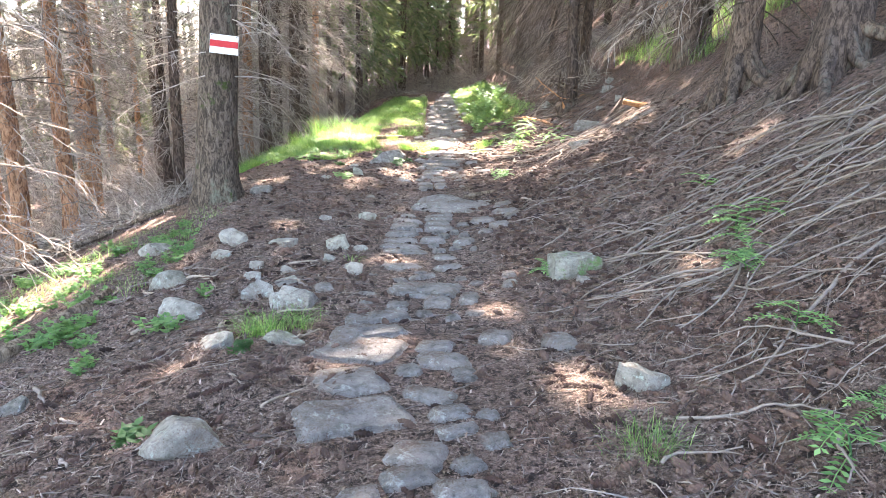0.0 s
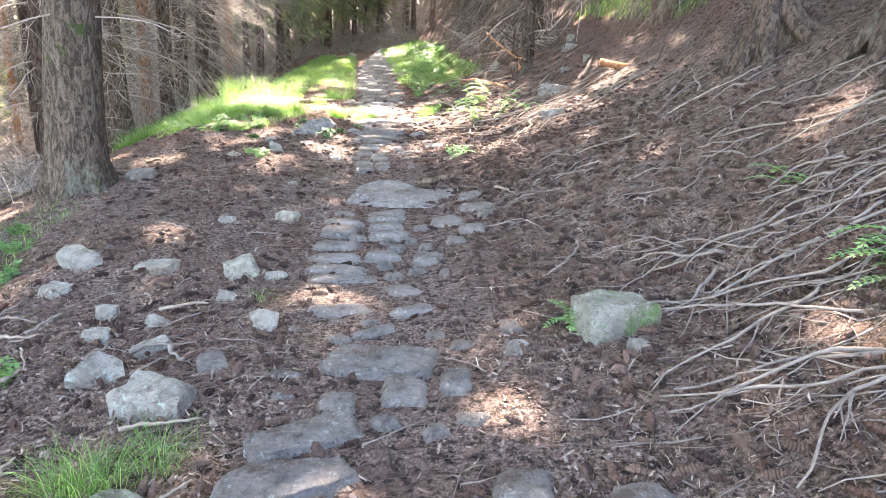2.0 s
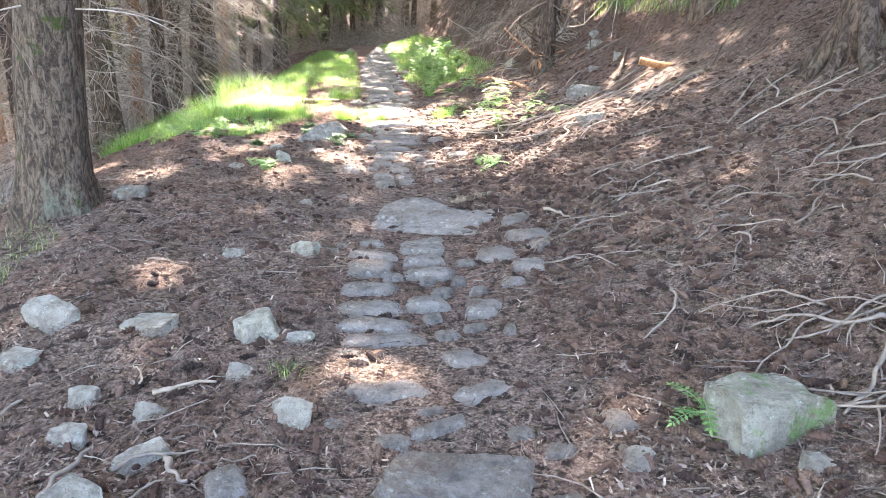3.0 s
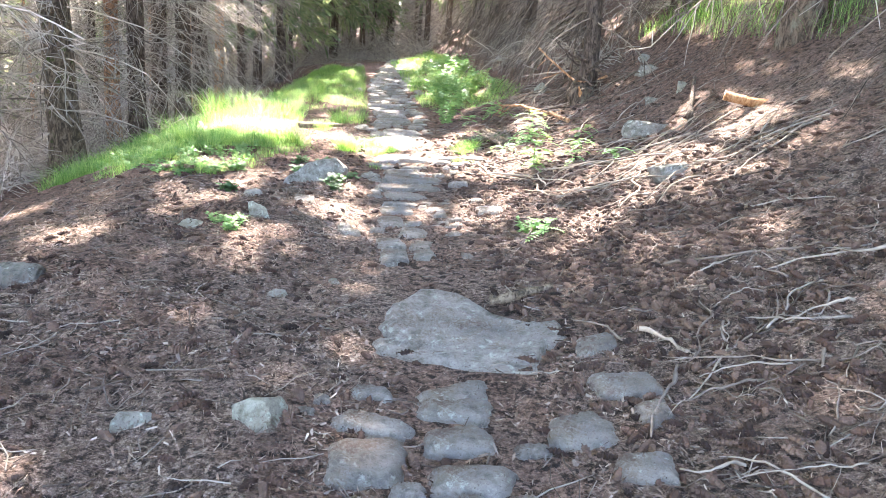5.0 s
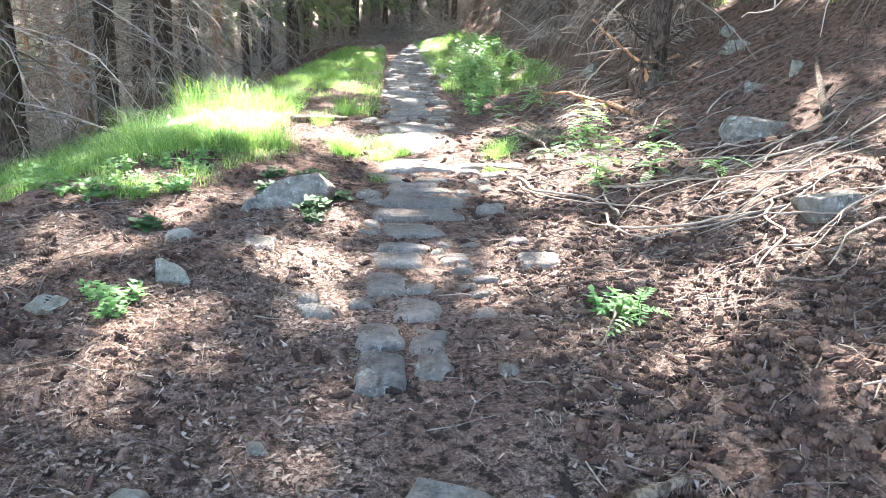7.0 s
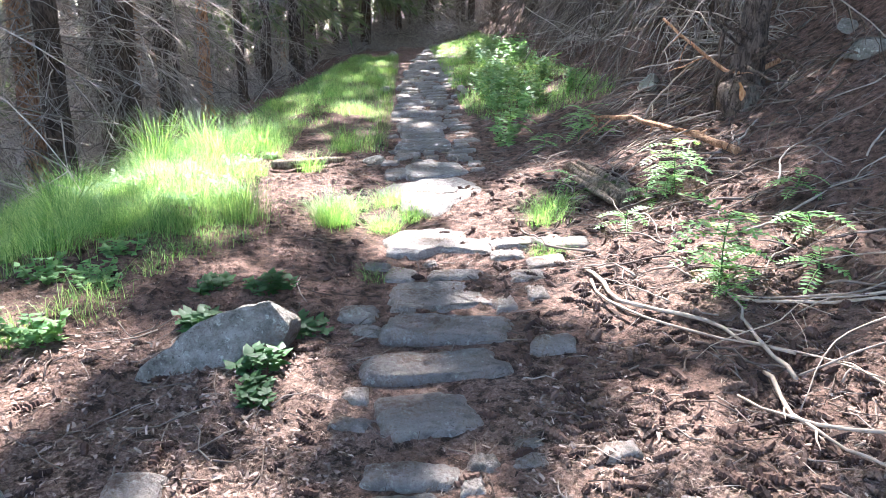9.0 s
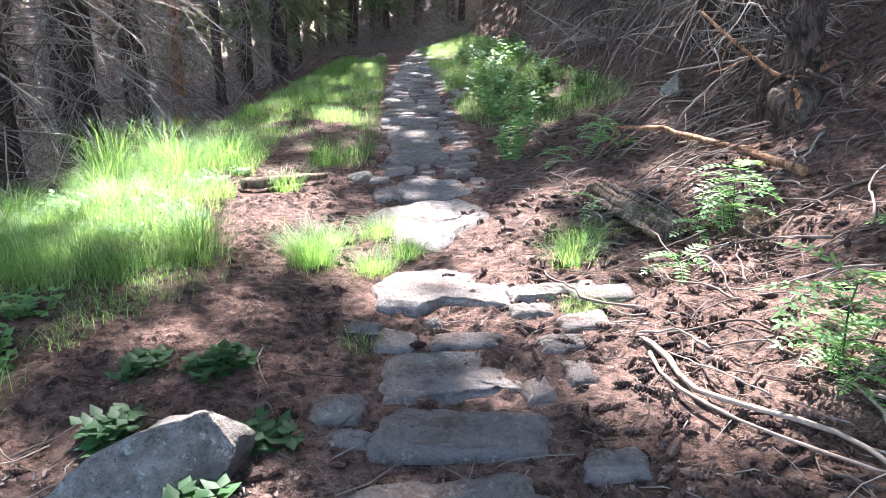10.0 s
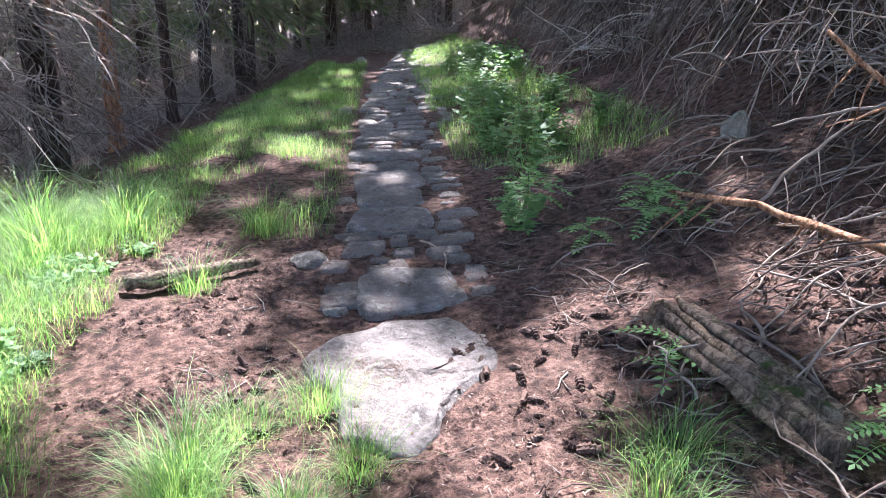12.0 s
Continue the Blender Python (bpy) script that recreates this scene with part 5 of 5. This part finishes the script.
def slab(x, y, width, length, rise=0.038, corners=None):
    """One flat stone with an uneven outline and worn edges."""
    slab_seed[0] += 1
    rnd = np.random.default_rng(slab_seed[0])
    slab_spots.append((x, y, width, length))
    width, length = width * 1.03, length * 1.04
    if corners:
        out = np.array(corners, float)
        out = np.concatenate([out * (1 - f) + np.roll(out, -1, 0) * f for f in (0.0, 0.33, 0.67)], 1).reshape(-1, 2)
    else:
        # a rough four-sided block, its sides broken and its corners worn
        box = np.array(((-1, -1), (1, -1), (1, 1), (-1, 1)), float) * rnd.uniform(0.60 if y < 10 else 0.74, 1.06, (4, 2))
        out = []
        for k in range(4):
            out.append(box[k])
            for f in ((0.5,) if rnd.random() < 0.5 else (0.33, 0.68)):
                out.append((box[k] * (1 - f) + box[(k + 1) % 4] * f) * rnd.uniform(0.94, 1.14))
        out = np.array(out) * (width / 2, length / 2)
        t = radians(rnd.uniform(-24, 24) if y < 10 else rnd.uniform(-10, 10))
        out = out @ np.array(((math.cos(t), math.sin(t)), (-math.sin(t), math.cos(t))))
        for cut in ((0.27, 0.26) if y < 10 else (0.2, 0.25)):
            nxt = np.roll(out, -1, 0)
            out = np.stack([out * (1 - cut) + nxt * cut, out * cut + nxt * (1 - cut)], 1).reshape(-1, 2)
    n = len(out)
    out = out + rnd.normal(0, 0.010 if corners else 0.006, (n, 2))
    edge = min(0.035, 0.13 * min(width, length))
    size = np.linalg.norm(out, axis=1)[:, None]
    sunk = 0.021 if y < 10 and not corners else 0.018 if corners else 0.008 if y < 17 else 0.0
    rings = [(out * 1.03, -0.09), (out * 1.005, rise * 0.3 - sunk), (out * np.maximum(1 - 0.35 * edge / size, 0.94), rise * 0.82 - sunk), (out * np.maximum(1 - 1.1 * edge / size, 0.84), rise - sunk * 0.7), *((out * f, rise * (1.1 - 0.05 * f) - sunk * 0.3) for f in ((0.88, 0.8, 0.7, 0.6, 0.5, 0.4, 0.3, 0.2, 0.1) if max(width, length) > 0.55 else (0.7, 0.45, 0.2)))]
    lump = 0.003 if max(width, length) < 0.5 else 0.007 if max(width, length) < 1.0 else 0.013
    slope_x, slope_y = rnd.normal(0, 0.025, 2)
    verts = []
    for k, (ring, z) in enumerate(rings):
        px, py = ring[:, 0] + x, ring[:, 1] + y
        lie = land(px, py) * 0.6 + float(land(np.array([x]), np.array([y]))[0]) * 0.4
        zz = lie + z + ring[:, 0] * slope_x + ring[:, 1] * slope_y + (rnd.normal(0, 0.5, n) * lump + (lattice_noise(px * 5, py * 5, slab_seed[0]) - 0.5) * 3 * lump + (lattice_noise(px * 13, py * 13, slab_seed[0]) - 0.5) * 1.6 * lump if k else 0)
        verts.append(np.stack([ring[:, 0], ring[:, 1], zz], 1))
    verts.append(np.array([(0, 0, float(land(np.array([x]), np.array([y]))[0]) + rise * 1.1)]))
    b = Build()
    m = len(rings)
    faces = [(i * n + j, i * n + (j + 1) % n, (i + 1) * n + (j + 1) % n, (i + 1) * n + j) for i in range(m - 1) for j in range(n)]
    faces += [((m - 1) * n + j, (m - 1) * n + (j + 1) % n, m * n) for j in range(n)]
    b.add(np.concatenate(verts) - (0, 0, 0), faces)
    ob = part("paving_stone", b, SLAB, paving)
    ob.location = (x, y, 0)
    return ob


slab(0.28, 9.0, 1.2, 1.2, 0.035, ((-0.34, 0.70), (-0.52, 0.40), (-0.63, 0.12), (-0.55, -0.01), (-0.64, -0.13), (-0.62, -0.23), (-0.40, -0.32), (-0.12, -0.45), (0.14, -0.56), (0.29, -0.26), (0.40, -0.18), (0.44, 0.04), (0.05, 0.20), (-0.05, 0.52)))
slab(0.22, 14.8, 0.95, 0.6, 0.026, ((0.52, -0.05), (0.46, 0.38), (0.24, 0.46), (0.02, 0.34), (-0.12, 0.36), (-0.34, 0.34), (-0.46, 0.12), (-0.40, -0.08), (-0.43, -0.22), (-0.22, -0.31), (-0.05, -0.18), (0.14, -0.22), (0.33, -0.31), (0.46, -0.20)))
slab(0.17, 16.12, 1.05, 1.2, 0.045, ((-0.49, 0.17), (-0.40, 0.40), (-0.26, 0.49), (-0.09, 0.58), (0.27, 0.56), (0.44, 0.34), (0.49, -0.04), (0.31, -0.14), (0.14, -0.40), (0.01, -0.62), (-0.12, -0.55), (-0.27, -0.45), (-0.31, -0.16), (-0.46, 0.07)))
slab(-0.53, 3.26, 0.62, 0.47)
slab(-0.58, 3.71, 0.47, 0.43)
slab(-0.55, 4.15, 0.65, 0.49)
slab(-0.16, 2.87, 0.31, 0.29)
slab(-0.2, 2.67, 0.27, 0.16)
slab(0.02, 2.58, 0.28, 0.18)
slab(0.02, 3.08, 0.25, 0.12)
slab(-0.0, 3.27, 0.24, 0.18)
slab(-0.14, 3.49, 0.36, 0.2)
slab(0.2, 2.96, 0.16, 0.14)
slab(-0.08, 4.21, 0.26, 0.18)
slab(-0.02, 3.97, 0.38, 0.27)
slab(0.33, 4.34, 0.23, 0.25)
slab(0.71, 4.16, 0.24, 0.25)
slab(0.06, 2.77, 0.13, 0.12)
slab(0.08, 3.79, 0.2, 0.12)
slab(-0.25, 3.84, 0.17, 0.16)
slab(-0.55, 4.5, 0.58, 0.29)
slab(-0.51, 4.79, 0.58, 0.31)
slab(-0.4, 2.53, 0.21, 0.16)
slab(-0.17, 5.47, 0.65, 0.42)
slab(-0.07, 5.15, 0.22, 0.31)
slab(0.19, 5.2, 0.16, 0.28)
slab(0.55, 5.71, 0.19, 0.19)
slab(0.53, 5.47, 0.13, 0.17)
slab(-0.36, 5.07, 0.19, 0.21)
slab(-1.01, 5.52, 0.18, 0.26)
slab(-0.65, 5.33, 0.18, 0.11)
slab(0.01, 6.41, 0.24, 0.23)
slab(0.05, 6.08, 0.31, 0.15)
slab(-0.36, 6.12, 0.44, 0.19)
slab(-0.45, 7.09, 0.41, 0.25)
slab(-0.41, 6.84, 0.46, 0.19)
slab(-0.38, 6.66, 0.44, 0.17)
slab(-0.44, 7.41, 0.37, 0.21)
slab(-0.11, 7.16, 0.3, 0.19)
slab(0.23, 7.02, 0.22, 0.25)
slab(-0.41, 7.82, 0.38, 0.32)
slab(-0.04, 7.93, 0.33, 0.23)
slab(0.0, 8.18, 0.36, 0.23)
slab(-0.02, 7.68, 0.36, 0.19)
slab(0.48, 7.94, 0.29, 0.23)
slab(0.64, 7.66, 0.25, 0.21)
slab(0.8, 8.27, 0.33, 0.23)
slab(0.48, 7.38, 0.16, 0.13)
slab(-0.18, 5.8, 0.3, 0.1)
slab(0.81, 8.72, 0.28, 0.2)
slab(-0.01, 8.31, 0.36, 0.23)
slab(-0.4, 8.08, 0.39, 0.19)
slab(-0.38, 8.33, 0.19, 0.11)
slab(0.48, 8.0, 0.29, 0.13)
slab(0.83, 8.03, 0.18, 0.16)
slab(-0.18, 10.44, 0.22, 0.36)
slab(0.04, 10.48, 0.16, 0.21)
slab(-0.2, 10.78, 0.24, 0.32)
slab(0.04, 10.72, 0.19, 0.27)
slab(0.01, 11.08, 0.25, 0.27)
slab(-0.18, 11.45, 0.26, 0.32)
slab(0.02, 11.38, 0.16, 0.13)
slab(-0.1, 11.88, 0.31, 0.29)
slab(0.26, 11.89, 0.19, 0.17)
slab(-0.05, 12.13, 0.36, 0.15)
slab(0.01, 12.54, 0.43, 0.33)
slab(0.08, 12.95, 0.65, 0.25)
slab(0.71, 12.16, 0.15, 0.13)
slab(0.77, 11.77, 0.27, 0.23)
slab(0.32, 11.02, 0.15, 0.11)
slab(0.3, 11.69, 0.12, 0.1)
slab(-0.58, 11.19, 0.11, 0.11)
slab(-0.51, 11.05, 0.15, 0.13)
slab(-0.97, 12.0, 0.19, 0.24)
slab(-0.1, 14.16, 0.19, 0.23)
slab(-0.34, 13.56, 0.2, 0.23)
slab(0.49, 13.61, 0.14, 0.19)
slab(0.68, 14.0, 0.24, 0.17)
slab(0.68, 13.72, 0.11, 0.19)
slab(0.59, 14.4, 0.24, 0.13)
slab(0.83, 14.19, 0.26, 0.22)
slab(1.01, 14.47, 0.31, 0.2)
slab(0.27, 17.16, 0.66, 0.69)
slab(0.25, 14.12, 0.34, 0.17)
slab(0.14, 18.69, 0.69, 0.66)
slab(0.15, 19.3, 0.66, 0.64)
slab(-0.05, 17.97, 0.32, 0.27)
slab(0.11, 19.97, 0.7, 0.7)
slab(0.17, 20.45, 0.68, 0.49)
slab(0.12, 21.22, 0.85, 0.65)
slab(0.5, 21.01, 0.32, 0.42)
slab(0.2, 22.39, 0.93, 0.61)
slab(0.51, 21.98, 0.28, 0.4)
slab(0.15, 13.80, 0.60, 0.44, 0.035, ((-0.30, 0.22), (-0.31, 0.0), (-0.29, -0.2), (0.0, -0.22), (0.2, -0.16), (0.32, -0.2), (0.30, 0.02), (0.16, 0.06), (0.18, 0.2), (-0.05, 0.24)))
slab(0.15, 13.34, 0.66, 0.27, 0.05)
slab(0.65, 13.09, 0.24, 0.14)
slab(0.78, 14.62, 0.55, 0.2, 0.03)
# the way goes on in rows of two and three stones
row_y = 22.9
while row_y < 40:
    deep = rng.uniform(0.32, 0.5)
    bend = 0.0038 * (row_y - 22) ** 2
    x, end = -0.25 + bend + rng.uniform(-0.08, 0.08), 0.78 + bend
    while x < end:
        wide = rng.uniform(0.3, 0.75)
        slab(x + wide / 2, row_y, min(wide, end + 0.15 - x) - 0.02, deep, 0.04)
        x += wide
    row_y += deep + 0.04


def chink_stones(count, x0, x1, y0, y1, small, large, seed):
    """Small stones packed into the chinks between the large ones."""
    rnd = np.random.default_rng(seed)
    laid = 0
    for _ in range(count * 30):
        x, y, w, l = rnd.uniform(x0, x1), rnd.uniform(y0, y1), rnd.uniform(small, large), rnd.uniform(small, large) * 0.8
        if any(abs(x - a) < (w + c) * 0.47 and abs(y - b) < (l + d) * 0.47 for a, b, c, d in slab_spots):
            continue
        slab(x, y, w, l, rnd.uniform(0.024, 0.034))
        laid += 1
        if laid == count:
            break


chink_stones(40, -0.25, 0.7, 17.0, 23.0, 0.10, 0.34, 61)
chink_stones(26, -0.75, 0.35, 2.6, 8.4, 0.07, 0.16, 62)
chink_stones(14, -0.3, 0.4, 10.2, 14.4, 0.07, 0.18, 63)
